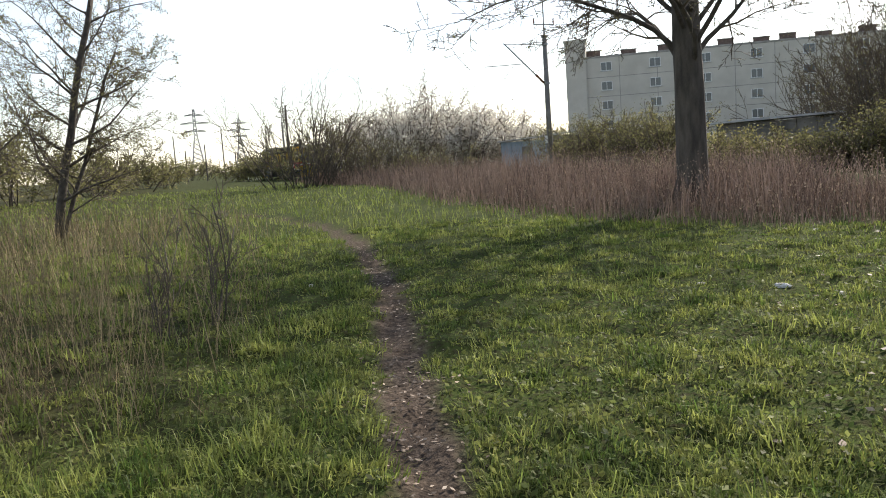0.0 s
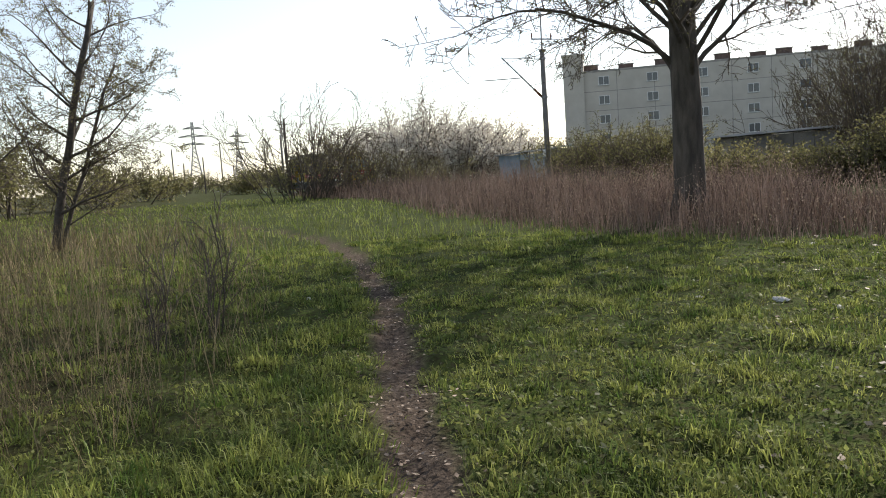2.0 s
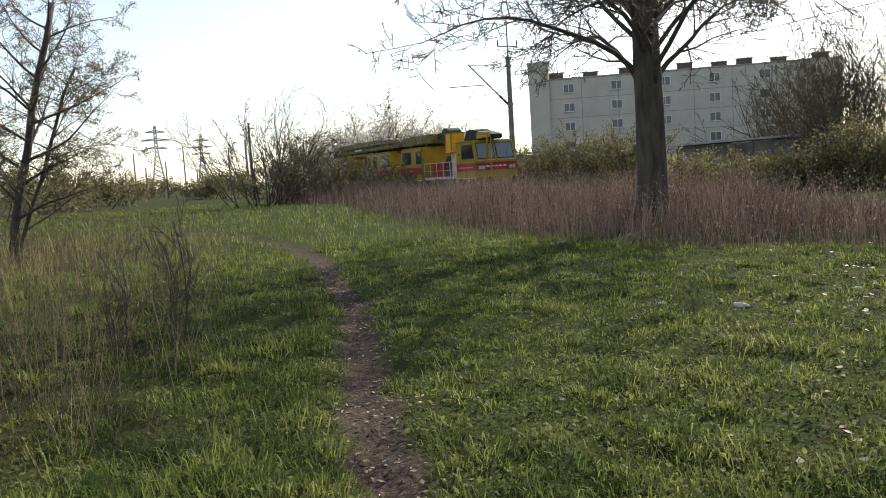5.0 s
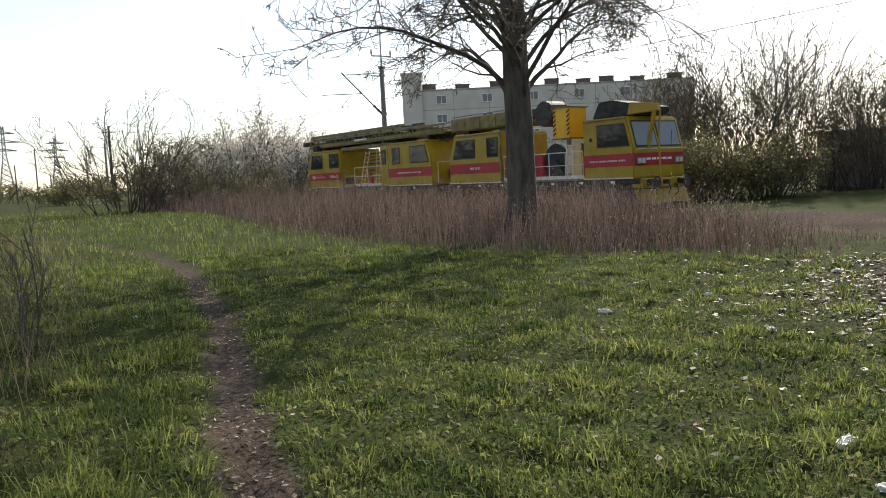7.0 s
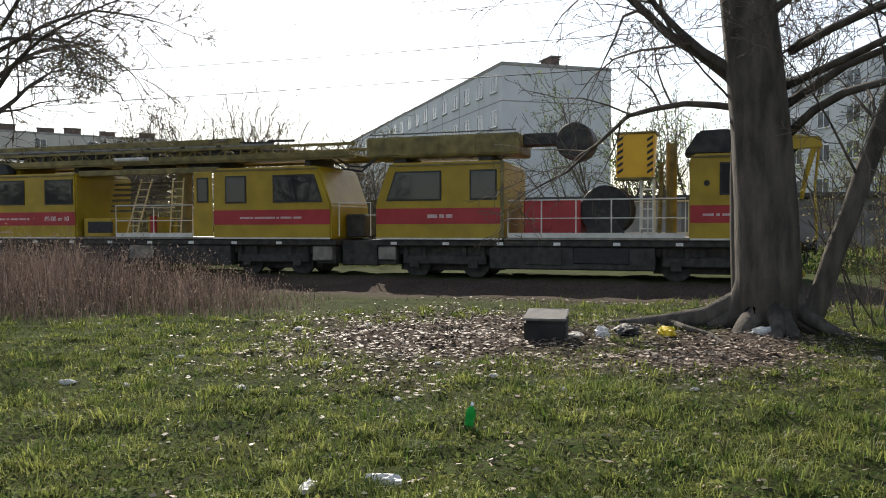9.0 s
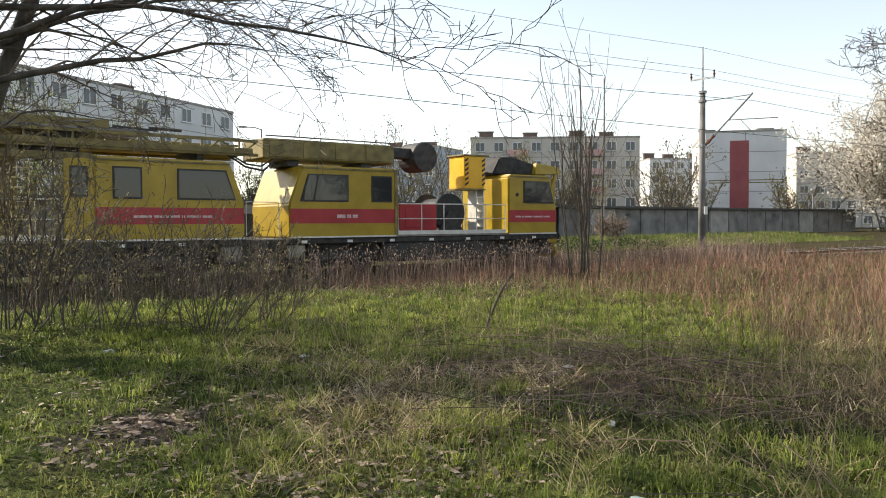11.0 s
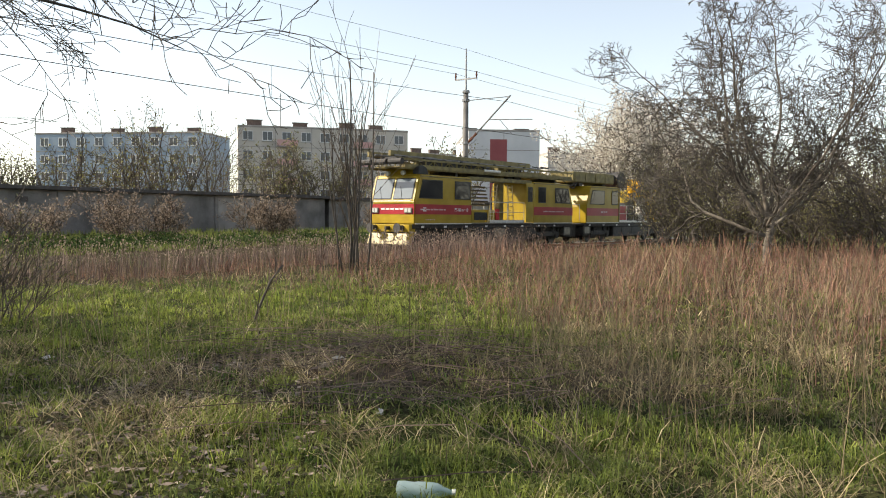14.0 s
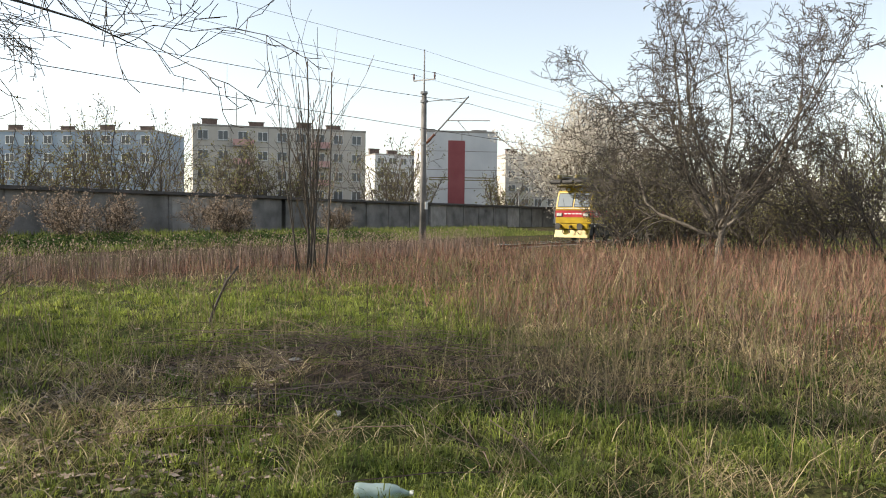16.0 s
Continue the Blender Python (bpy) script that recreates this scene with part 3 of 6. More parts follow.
def underframe(car, x0, x1, bogies, boxes):
    part("underframe", Geo().box(x0, x1, -1.35, 1.35, 1.0, 1.19, 0.02).box(x0 + 0.4, x1 - 0.4, -1.0, 1.0, 0.72, 1.0), M["darkmetal"], car, "dark dirty steel underframe")
    mid = (bogies[0] + bogies[1]) / 2
    # dark boxes added so that no daylight shows through under the car
    part("tank_skirt", Geo().box(bogies[0] + 1.5, bogies[1] - 1.5, -1.3, 1.3, 0.32, 0.99, 0.04), M["darkmetal"], car)
    for x in (x0 + 0.1, x1 - 0.75):
        part("end_box", Geo().box(x, x + 0.65, -1.2, 1.2, 0.4, 1.0, 0.03), M["darkmetal"], car)
    for x in bogies:
        part("bogie_cover", Geo().box(x - 1.6, x + 1.6, -0.6, 0.6, 0.22, 1.0), M["darkmetal"], car)
        b = part("bogie", Geo().box(x - 1.35, x + 1.35, -1.12, -0.98, 0.42, 0.72, 0.04).box(x - 1.35, x + 1.35, 0.98, 1.12, 0.42, 0.72, 0.04).box(x - 0.2, x + 0.2, -1, 1, 0.45, 0.85), M["darkmetal"], car)
        for dx in (-0.95, 0.95):
            for y in (-0.75, 0.75):
                w = part("wheel", Geo().tube([(x + dx, y - 0.065, 0.43), (x + dx, y - 0.05, 0.43), (x + dx, y + 0.065, 0.43)], [0.38, 0.43, 0.43], 20), M["darkmetal"], b)
                part("tyre", Geo().tube([(x + dx, y - 0.069, 0.43), (x + dx, y - 0.05, 0.43)], [0.42, 0.433], 20), M["darkmetal"], w)
            part("axle_box", Geo().box(x + dx - 0.15, x + dx + 0.15, -1.2, -1.1, 0.3, 0.58, 0.03), M["darkmetal"], b)
            for k in (-0.3, 0.3):
                part("spring", Geo().tube([(x + dx + k, -1.06, 0.6), (x + dx + k, -1.06, 0.95)], 0.09, 9), M["darkmetal"], b)
    for x, w, z0, mt in boxes:
        part("equipment_box", Geo().box(x, x + w, -1.33, -0.8, z0, 0.98, 0.03), M[mt], car)
    for k in range(int((x1 - x0) / 1.7)):
        x = x0 + 0.6 + k * 1.7
        part("marking_plate", Geo().box(x, x + 0.2, -1.362, -1.352, 1.03, 1.12), M["white"], car)


def truss(car, name, x0, x1, y, z0, z1, n, material, label):
    """A lattice girder along the roof."""
    g = Geo().box(x0, x1, y - 0.05, y + 0.05, z0, z0 + 0.09).box(x0, x1, y - 0.05, y + 0.05, z1 - 0.09, z1)
    for k in range(n):
        a, b = x0 + (x1 - x0) * k / n, x0 + (x1 - x0) * (k + 1) / n
        p, q = ((a, y, z0 + 0.05), (b, y, z1 - 0.05)) if k % 2 else ((a, y, z1 - 0.05), (b, y, z0 + 0.05))
        g.tube([p, q], 0.03, 4)
        g.box(a - 0.025, a + 0.025, y - 0.03, y + 0.03, z0, z1)
    return part(name, g, M[material], car, label)


def ladder(car, x, y, z0, z1, lean):
    g = Geo()
    for o in (-0.22, 0.22):
        g.tube([(x + o, y, z0), (x + o + lean, y + 0.15, z1)], 0.03, 5)
    for k in range(8):
        t = (k + 0.5) / 8
        g.tube([(x - 0.22 + lean * t, y + 0.15 * t, z0 + (z1 - z0) * t), (x + 0.22 + lean * t, y + 0.15 * t, z0 + (z1 - z0) * t)], 0.018, 5)
    return part("ladder", g, M["ladder"], car, "pale wooden ladder leaning on the deck")


def front_car():
    """Leading car: cabin, open deck with winch drum and bucket, cab. x = 0 is the rear edge of its cab."""
    car = empty("maintenance_railcar", Matrix(), "yellow railway maintenance car with red band and open deck", "rail vehicle", "maintenance train")
    underframe(car, -9.45, 2.8, (-7.2, 0.6), [(-4.6, 1.1, 0.45, "darkmetal"), (-3.2, 1.6, 0.5, "black"), (-9.3, 0.6, 0.55, "greymetal")])
    cab = cabin(car, "driving_cab", 0.0, 2.62, 0.0, 0.32)
    glazed(cab, 0.78, 2.45, 2.42, 3.3, -1.45, -1, skew=0.26)
    glazed(cab, 0.78, 2.45, 2.42, 3.3, 1.45, 1, skew=0.26)
    part("vent_cap", Geo().tube([(0.45, -1.47, 2.75), (0.45, -1.45, 2.75)], 0.08, 10), M["black"], cab)
    bars(cab, 0.35, 1.86, (0.28, 0.1, 0.4, 0.5, 0.35))
    end_face(cab, 2.62, 0.32, 1)
    a = cabin(car, "crew_cabin", -9.32, -5.23, 0.42, 0.0)
    glazed(a, -8.95, -7.15, 2.38, 3.28, -1.45, -1, skew=-0.3)
    glazed(a, -6.25, -5.42, 2.38, 3.28, -1.45, -1)
    glazed(a, -8.95, -7.15, 2.38, 3.28, 1.45, 1, skew=-0.3)
    bars(a, -7.6, 1.85, (0.32, 0.16, 0.2), 0.11)
    part("door_edge", Geo().box(-5.31, -5.2, -1.48, -1.43, 1.25, 3.5), M["khaki"], a)
    # deck
    part("deck", Geo().box(-5.23, 0.0, -1.42, 1.42, 1.19, 1.26, 0.01), M["greymetal"], car)
    railing(car, -5.1, -0.1, -1.38, 5)
    railing(car, -5.1, -0.1, 1.38, 5)
    box = part("winch_housing", Geo().box(-4.75, -3.05, -0.9, 0.9, 1.26, 2.38, 0.05), M["red"], car, "red winch housing")
    part("hatch", Geo().box(-4.5, -3.9, -0.93, -0.9, 1.5, 2.2, 0.01), M["red"], box)
    drum = part("cable_drum", Geo().tube([(-2.35, -0.75, 2.05), (-2.35, -0.68, 2.05), (-2.35, -0.6, 2.05), (-2.35, 0.6, 2.05), (-2.35, 0.68, 2.05), (-2.35, 0.75, 2.05)], [0.72, 0.74, 0.55, 0.55, 0.74, 0.72], 26), M["black"], car, "black cable drum")
    part("drum_stand", Geo().profile([(-3.0, 1.26), (-1.7, 1.26), (-2.25, 2.1), (-2.45, 2.1)], -0.85, -0.78), M["darkmetal"], drum)
    st = part("deck_steps", Geo().box(-1.35, -1.3, -1.1, -0.6, 1.26, 2.9).box(-1.0, -0.95, -1.1, -0.6, 1.26, 2.9), M["white_rail"], car)
    for k in range(5):
        part("tread", Geo().box(-1.3, -1.0, -1.1, -0.6, 1.5 + k * 0.28, 1.53 + k * 0.28), M["white_rail"], st)
    part("crane_post", Geo().tube([(-0.55, 0.1, 1.26), (-0.55, 0.1, 4.0)], 0.16, 10).tube([(-0.85, -0.5, 1.26), (-0.8, -0.3, 3.4)], 0.06, 8), M["khaki"], car)
    bk = part("work_bucket", Geo().profile([(-2.0, 2.95), (-1.0, 2.95), (-0.92, 4.2), (-1.98, 4.2)], -1.2, -0.25, 0.03), M["orange"], car, "orange work bucket hung over the deck")
    for x in (-1.96, -1.14):
        for k in range(6):
            z = 3.05 + k * 0.18
            part("hazard_bar", Geo().profile([(x, z), (x + 0.16, z + 0.1), (x + 0.16, z + 0.18), (x, z + 0.08)], -1.215, -1.203), M["black"], bk)
    part("bucket_rim", Geo().box(-2.04, -0.88, -1.25, -0.2, 4.18, 4.24, 0.01), M["khaki"], bk)
    part("bucket_floor_lip", Geo().box(-2.05, -0.95, -1.24, -0.2, 2.9, 2.96), M["khaki"], bk)
    arm = part("folded_crane_arm", Geo().profile([(-0.2, 3.58), (2.75, 3.58), (2.85, 3.85), (0.9, 4.28), (0.2, 4.25)], -0.75, 0.45, 0.06), M["tarp"], car, "black folded crane arm on the cab roof")
    part("arm_tip", Geo().profile([(1.9, 3.62), (3.35, 3.66), (3.3, 3.95), (2.0, 4.08)], -0.95, -0.72, 0.02), M["yellow"], arm)
    part("hook_frame", Geo().tube([(3.15, -0.85, 3.7), (2.95, -0.85, 2.9), (2.85, -0.85, 2.3)], [0.09, 0.07, 0.06], 6).tube([(3.28, -0.7, 3.7), (3.2, -0.7, 2.7), (3.25, -0.7, 1.2)], 0.04, 5), M["yellow"], arm)
    # roof beam with round end drum
    bm_ = part("roof_beam", Geo().box(-9.9, -4.9, -0.85, 0.85, 3.75, 4.42, 0.05), M["khaki"], car, "dirty yellow box beam on the roof")
    for k in range(4):
        part("beam_panel", Geo().box(-9.7 + k * 1.2, -8.65 + k * 1.2, -0.885, -0.852, 3.83, 4.34, 0.01), M["khaki"], bm_)
    part("boom", Geo().box(-4.9, -3.4, -0.3, 0.3, 4.05, 4.42, 0.03), M["darkmetal"], bm_)
    part("end_drum", Geo().tube([(-3.3, -0.55, 4.12), (-3.3, -0.5, 4.12), (-3.3, 0.5, 4.12), (-3.3, 0.55, 4.12)], [0.52, 0.56, 0.56, 0.52], 24), M["darkmetal"], bm_, "dark round drum at the end of the beam")
    for x in (-9.0, -6.2):
        part("beam_mount", Geo().box(x, x + 0.4, -0.7, 0.7, 3.55, 3.75), M["darkmetal"], bm_)
    part("top_rail", Geo().tube([(-9.8, -0.8, 4.5), (-5.0, -0.8, 4.5)], 0.025, 5), M["greymetal"], bm_)
    return car


def rear_car():
    """Trailing car: cab, open deck with ladders, cabin. Same x as the front car."""
    car = empty("maintenance_railcar", Matrix(), "yellow railway maintenance car carrying ladders and a long roof platform", "rail vehicle", "maintenance train")
    underframe(car, -25.4, -10.75, (-22.9, -13.2), [(-20.4, 1.3, 0.42, "black"), (-18.8, 1.0, 0.5, "greymetal"), (-17.4, 1.5, 0.45, "darkmetal"), (-11.6, 0.7, 0.5, "greymetal")])
    cab = cabin(car, "driving_cab", -25.39, -21.0, 0.32, 0.0)
    glazed(cab, -25.1, -23.35, 2.42, 3.32, -1.45, -1, skew=-0.26)
    glazed(cab, -22.4, -21.12, 2.42, 3.32, -1.45, -1)
    glazed(cab, -25.1, -23.35, 2.42, 3.32, 1.45, 1, skew=-0.26)
    lettering(cab, "PS-00 nr 10", -22.42, 1.83, 0.235)
    bars(cab, -25.0, 1.87, (0.22, 0.08, 0.3, 0.14, 0.35, 0.3, 0.12))
    bars(cab, -24.6, 1.4, (0.06, 0.1, 0.12, 0.08, 0.06), 0.05)
    end_face(cab, -25.39, 0.32, -1)
    part("roof_hatch", Geo().profile([(-25.0, 3.56), (-24.1, 3.56), (-24.3, 3.92), (-24.75, 3.92)], -0.9, 0.9, 0.02), M["yellow"], cab)
    for y in (-0.5, 0.5):
        part("roof_lamp", Geo().tube([(-25.2, y, 3.62), (-25.05, y, 3.66)], [0.12, 0.1], 10), M["lamp_glass"], cab)
    b = cabin(car, "crew_cabin", -15.24, -10.86, 0.0, 0.42)
    glazed(b, -14.75, -13.95, 2.38, 3.28, -1.45, -1)
    glazed(b, -12.95, -11.15, 2.38, 3.28, -1.45, -1, skew=0.3)
    glazed(b, -12.95, -11.15, 2.38, 3.28, 1.45, 1, skew=0.3)
    bars(b, -14.2, 1.86, (0.5, 0.75, 0.1, 0.4, 0.3))
    dr = part("cabin_door", Geo().box(-16.0, -15.25, -1.47, -1.43, 1.28, 3.45, 0.02), M["yellow"], b)
    glazed(dr, -15.85, -15.4, 2.42, 3.25, -1.47, -1)
    # deck
    part("deck", Geo().box(-21.0, -15.24, -1.42, 1.42, 1.19, 1.26, 0.01), M["greymetal"], car)
    railing(car, -19.3, -16.1, -1.38, 2)
    railing(car, -20.9, -16.1, 1.38, 4)
    part("tool_chest", Geo().box(-20.8, -19.6, -1.3, -0.3, 1.26, 1.92, 0.03), M["yellow"], car)
    part("battery_box", Geo().box(-20.6, -19.5, -1.33, -1.3, 1.4, 1.8, 0.01), M["black"], car)
    part("cabinet", Geo().box(-18.6, -17.3, -0.6, 0.4, 1.26, 1.95, 0.03), M["yellow"], car)
    part("hoist_column", Geo().box(-17.35, -16.95, -0.6, -0.2, 1.26, 3.9, 0.03).tube([(-17.6, -0.7, 1.3), (-17.2, -0.5, 3.0)], 0.06, 7), M["khaki"], car)
    ladder(car, -18.9, -1.1, 1.26, 3.3, 0.6)
    ladder(car, -17.0, -1.15, 1.26, 3.3, 0.05)
    for k in range(6):
        part("stored_pipe", Geo().tube([(-20.9, 0.2 + 0.05 * k, 2.2 + k * 0.2), (-17.3, 0.2 + 0.05 * k, 2.2 + k * 0.2)], 0.05, 6), M["greymetal"], car)
    part("canister", Geo().tube([(-18.05, -0.95, 1.26), (-18.05, -0.95, 2.0)], 0.12, 10), M["red"], car)
    # roof platform
    rp = part("roof_platform", Geo().box(-25.6, -10.3, -0.95, 0.95, 3.86, 3.94, 0.02), M["khaki"], car, "long dirty yellow work platform on the roof")
    truss(rp, "lattice_girder", -25.9, -10.2, -1.0, 3.78, 4.3, 26, "khaki", "")
    truss(rp, "lattice_girder", -25.9, -10.2, 1.0, 3.78, 4.3, 26, "khaki", "")
    for y, z in ((-0.8, 4.36), (-0.45, 4.42), (0.45, 4.42), (0.8, 4.36)):
        part("long_pipe", Geo().tube([(-26.1, y, z + 0.03), (-22, y, z), (-13.5, y, z - 0.05)], 0.06, 7), M["greymetal"], rp)
    for y in (-0.95, 0.0, 0.95):
        part("end_roller", Geo().tube([(-26.15, y - 0.4, 4.12), (-26.15, y + 0.4, 4.12)], 0.14, 10), M["darkmetal"], rp)
    part("roof_machinery", Geo().box(-22.2, -20.3, -0.8, 0.8, 3.95, 4.5, 0.08).box(-19.6, -18.0, -0.7, 0.7, 3.55, 4.2, 0.05).box(-16.8, -15.4, -0.75, 0.75, 3.6, 4.25, 0.06), M["darkmetal"], rp)
    for x in (-24.6, -21.5, -16.2, -12.0):
        part("platform_support", Geo().box(x - 0.1, x + 0.1, -0.85, 0.85, 3.5, 3.88), M["darkmetal"], rp)
    part("hydraulic_hose", Geo().tube([(-11.4, -0.9, 3.95), (-10.6, -1.0, 3.45), (-10.0, -1.0, 3.35), (-9.5, -0.95, 3.75)], 0.035, 6).tube([(-11.3, -0.75, 4.0), (-10.5, -0.85, 3.55), (-10.0, -0.85, 3.5), (-9.5, -0.8, 3.8)], 0.03, 6), M["black"], rp)
    part("upper_beam", Geo().box(-26.3, -14.6, -0.78, -0.6, 4.36, 4.62, 0.02), M["khaki"], rp, "olive upper boom of the work platform")
    part("upper_beam", Geo().box(-26.3, -14.6, 0.6, 0.78, 4.36, 4.62, 0.02), M["khaki"], rp, "olive upper boom of the work platform")
    part("lower_beam", Geo().box(-21.0, -15.2, -1.3, -1.12, 3.42, 3.62, 0.02), M["khaki"], rp)
    part("edge_board", Geo().box(-25.7, -10.4, -1.1, -1.06, 3.84, 4.02, 0.005), M["khaki"], rp)
    for k in range(8):
        x = -25.6 + k * 1.45
        part("cross_bearer", Geo().box(x, x + 0.12, -0.95, 0.95, 4.28, 4.38, 0.01), M["darkmetal"], rp)
    part("tool_bin", Geo().box(-23.9, -22.4, -0.95, -0.2, 3.96, 4.36, 0.03), M["darkmetal"], rp)
    part("pale_cylinder", Geo().tube([(-19.5, -1.12, 3.98), (-18.1, -1.12, 3.98)], 0.07, 9), M["white_rail"], rp)
    part("search_lamp", Geo().profile([(-25.0, 3.58), (-24.2, 3.58), (-24.35, 3.9), (-24.7, 4.0), (-24.95, 3.9)], -1.3, -0.95, 0.03), M["black"], cab)
    for k, (dx, dz) in enumerate(((0.0, 0.0), (0.1, 0.07), (0.1, -0.07))):
        part("emblem_bar", Geo().box(-24.9 + dx, -24.66 + dx, -1.466, -1.462, 1.88 + dz, 1.93 + dz), M["white"], cab)
    for k in range(3):
        part("side_step", Geo().box(-21.0, -20.5, -1.38, -1.2, 0.45 + 0.22 * k, 0.49 + 0.22 * k, 0.005), M["greymetal"], car)
    rng = random.Random(6)
    for k in range(34):
        x, y, l = rng.uniform(-25.2, -11.5), rng.uniform(-0.9, 0.9), rng.uniform(0.6, 2.6)
        z = rng.uniform(3.98, 4.5)
        part("stowed_rod", Geo().tube([(x, y, z), (min(x + l, -10.4), y + rng.uniform(-0.25, 0.25), z + rng.uniform(-0.12, 0.12))], rng.uniform(0.02, 0.05), 6), M[rng.choice(("darkmetal", "greymetal", "khaki", "darkmetal"))], rp)
    for k in range(12):
        x, y, w, h = rng.uniform(-24.5, -11.5), rng.uniform(-0.85, 0.5), rng.uniform(0.25, 0.8), rng.uniform(0.12, 0.35)
        part("stowed_crate", Geo().box(x, x + w, y, y + 0.35, 3.94, 3.96 + h, 0.02), M[rng.choice(("darkmetal", "khaki", "greymetal"))], rp)
    for x in (-20.9, -20.4, -19.7):
        part("cable_coil", Geo().tube([(x + 0.22 * math.cos(a), -0.6, 4.55 + 0.16 * math.sin(a)) for a in [k * 0.7 for k in range(10)]], 0.02, 5), M["black"], rp)
    # another added dark box, closing the bright gap between the cars
    part("coupler_box", Geo().box(-10.75, -9.5, -0.9, 0.9, 0.35, 1.15, 0.03), M["darkmetal"], car)
    part("gap_bellows", Geo().box(-10.8, -10.1, -0.5, 0.9, 1.25, 2.0, 0.05), M["darkmetal"], car)
    part("gap_rail", Geo().tube([(-10.7, -1.2, 1.3), (-10.7, -1.2, 2.35), (-9.6, -1.2, 2.35), (-9.6, -1.2, 1.3)], 0.02, 5), M["white_rail"], car)
    return car


FRONT, REAR = front_car(), rear_car()


# ---- buildings, fences and far things
def block(name, a, b, depth, height, storeys, columns, wall, label, roof_side=1, windows=True, chimneys=5, w=1.5, h=1.4, gable_windows=0, balconies=()):
    """A block of flats. Its long front runs from a to b on the ground; depth goes back from the viewer (to the left of a-b if roof_side is 1)."""
    a, b = Vector((a[0], a[1], 0)), Vector((b[0], b[1], 0))
    length = (b - a).length
    ang = math.atan2(b.y - a.y, b.x - a.x)
    e = empty(name, Matrix.Translation(a + Vector((0, 0, 0.2))) @ Matrix.Rotation(ang, 4, 'Z'), label, "building", "blocks of flats")
    s = roof_side
    y0, y1 = (0, depth) if s > 0 else (-depth, 0)
    part("wall", Geo().box(0, length, y0, y1, -0.4, height, 0.0), M[wall], e)
    r = part("roof", Geo().box(-0.06, length + 0.06, y0 - 0.06, y1 + 0.06, height, height + 0.3, 0.03), M["concrete"], e)
    for k in range(chimneys):
        x = length * (k + 0.5) / chimneys + (k % 3 - 1) * 0.7
        yy = (y0 + y1) / 2 + (k % 2 - 0.5) * 2.0
        c = part("chimney", Geo().box(x - 1.1, x + 1.1, yy - 0.4, yy + 0.4, height + 0.28, height + 1.5, 0.03), M["brick_dark"], r)
        part("chimney_cap", Geo().box(x - 1.25, x + 1.25, yy - 0.5, yy + 0.5, height + 1.5, height + 1.62), M["concrete_dark"], c)
    face = -0.012 if s > 0 else 0.012
    for i in range(1, storeys):
        z = i * height / storeys
        part("panel_joint", Geo().box(0.02, length - 0.02, min(0, face), max(0, face), z - 0.05, z + 0.05), M["concrete"], e)
        part("panel_joint", Geo().box(-0.012, 0, y0 + 0.02, y1 - 0.02, z - 0.05, z + 0.05), M["concrete"], e)
    for k in range(1, int(length / 5.4)):
        part("panel_joint", Geo().box(k * 5.4 - 0.05, k * 5.4 + 0.05, min(0, face * 1.3), max(0, face * 1.3), 0, height), M["concrete"], e)
    if windows:
        fm = Geo().box(-w / 2, w / 2, -0.05, 0.02, 0, 0.08).box(-w / 2, w / 2, -0.05, 0.02, h - 0.08, h).box(-w / 2, -w / 2 + 0.08, -0.05, 0.02, 0, h).box(w / 2 - 0.08, w / 2, -0.05, 0.02, 0, h).box(-0.04, 0.04, -0.05, 0.02, 0, h).mesh("window", M["white"])
        pm = Geo().box(-w / 2 + 0.06, w / 2 - 0.06, -0.02, 0.01, 0.06, h - 0.06).mesh("pane", M["pane_far"])
        sm = Geo().box(-w / 2 - 0.1, w / 2 + 0.1, -0.15, 0.02, -0.09, -0.03).mesh("sill", M["tin"])

        def window(m):
            o = new("window", fm)
            o.parent, o.matrix_basis = e, m
            for nm, me in (("pane", pm), ("sill", sm)):
                q = new(nm, me)
                q.parent = o

        fy = -0.012 if s > 0 else 0.012
        turn = Matrix() if s > 0 else Matrix.Rotation(math.pi, 4, 'Z')
        step = height / storeys
        for i in range(storeys):
            for k in range(columns):
                x = length * (k + 0.5) / columns
                window(Matrix.Translation((x, fy, 0.9 + i * step)) @ turn)
            for k in range(gable_windows):
                yy = y0 + depth * (k + 0.5) / gable_windows
                window(Matrix.Translation((-0.012, yy, 0.9 + i * step)) @ Matrix.Rotation(-math.pi / 2, 4, 'Z'))
                window(Matrix.Translation((length + 0.012, yy, 0.9 + i * step)) @ Matrix.Rotation(math.pi / 2, 4, 'Z'))
        for k in balconies:
            x = length * (k + 0.5) / columns
            for i in range(1, storeys):
                z = i * step
                bo = (-1.1, 0) if s > 0 else (0, 1.1)
                bl = part("balcony", Geo().box(x - 1.5, x + 1.5, bo[0], bo[1], z, z + 0.15), M["concrete"], e)
                fr = (-1.1, -1.03) if s > 0 else (1.03, 1.1)
                part("balcony_front", Geo().box(x - 1.5, x + 1.5, fr[0], fr[1], z + 0.15, z + 1.05), M["plaster_pink"], bl)
    return e


# long grey block beyond the first big tree
A = block("apartment_building", at(-10.2, 122), at(-29.3, 128), 11, 14.2, 5, 6, "plaster_grey", "long five-storey grey block of flats with many chimneys", chimneys=9, w=1.6, h=1.3)
part("stair_tower", Geo().box(-2.4, 0.6, -0.4, 5, -0.4, 16.8, 0.0).box(-2.6, 0.8, -0.6, 5.2, 16.8, 17.1), M["plaster_grey"], A)
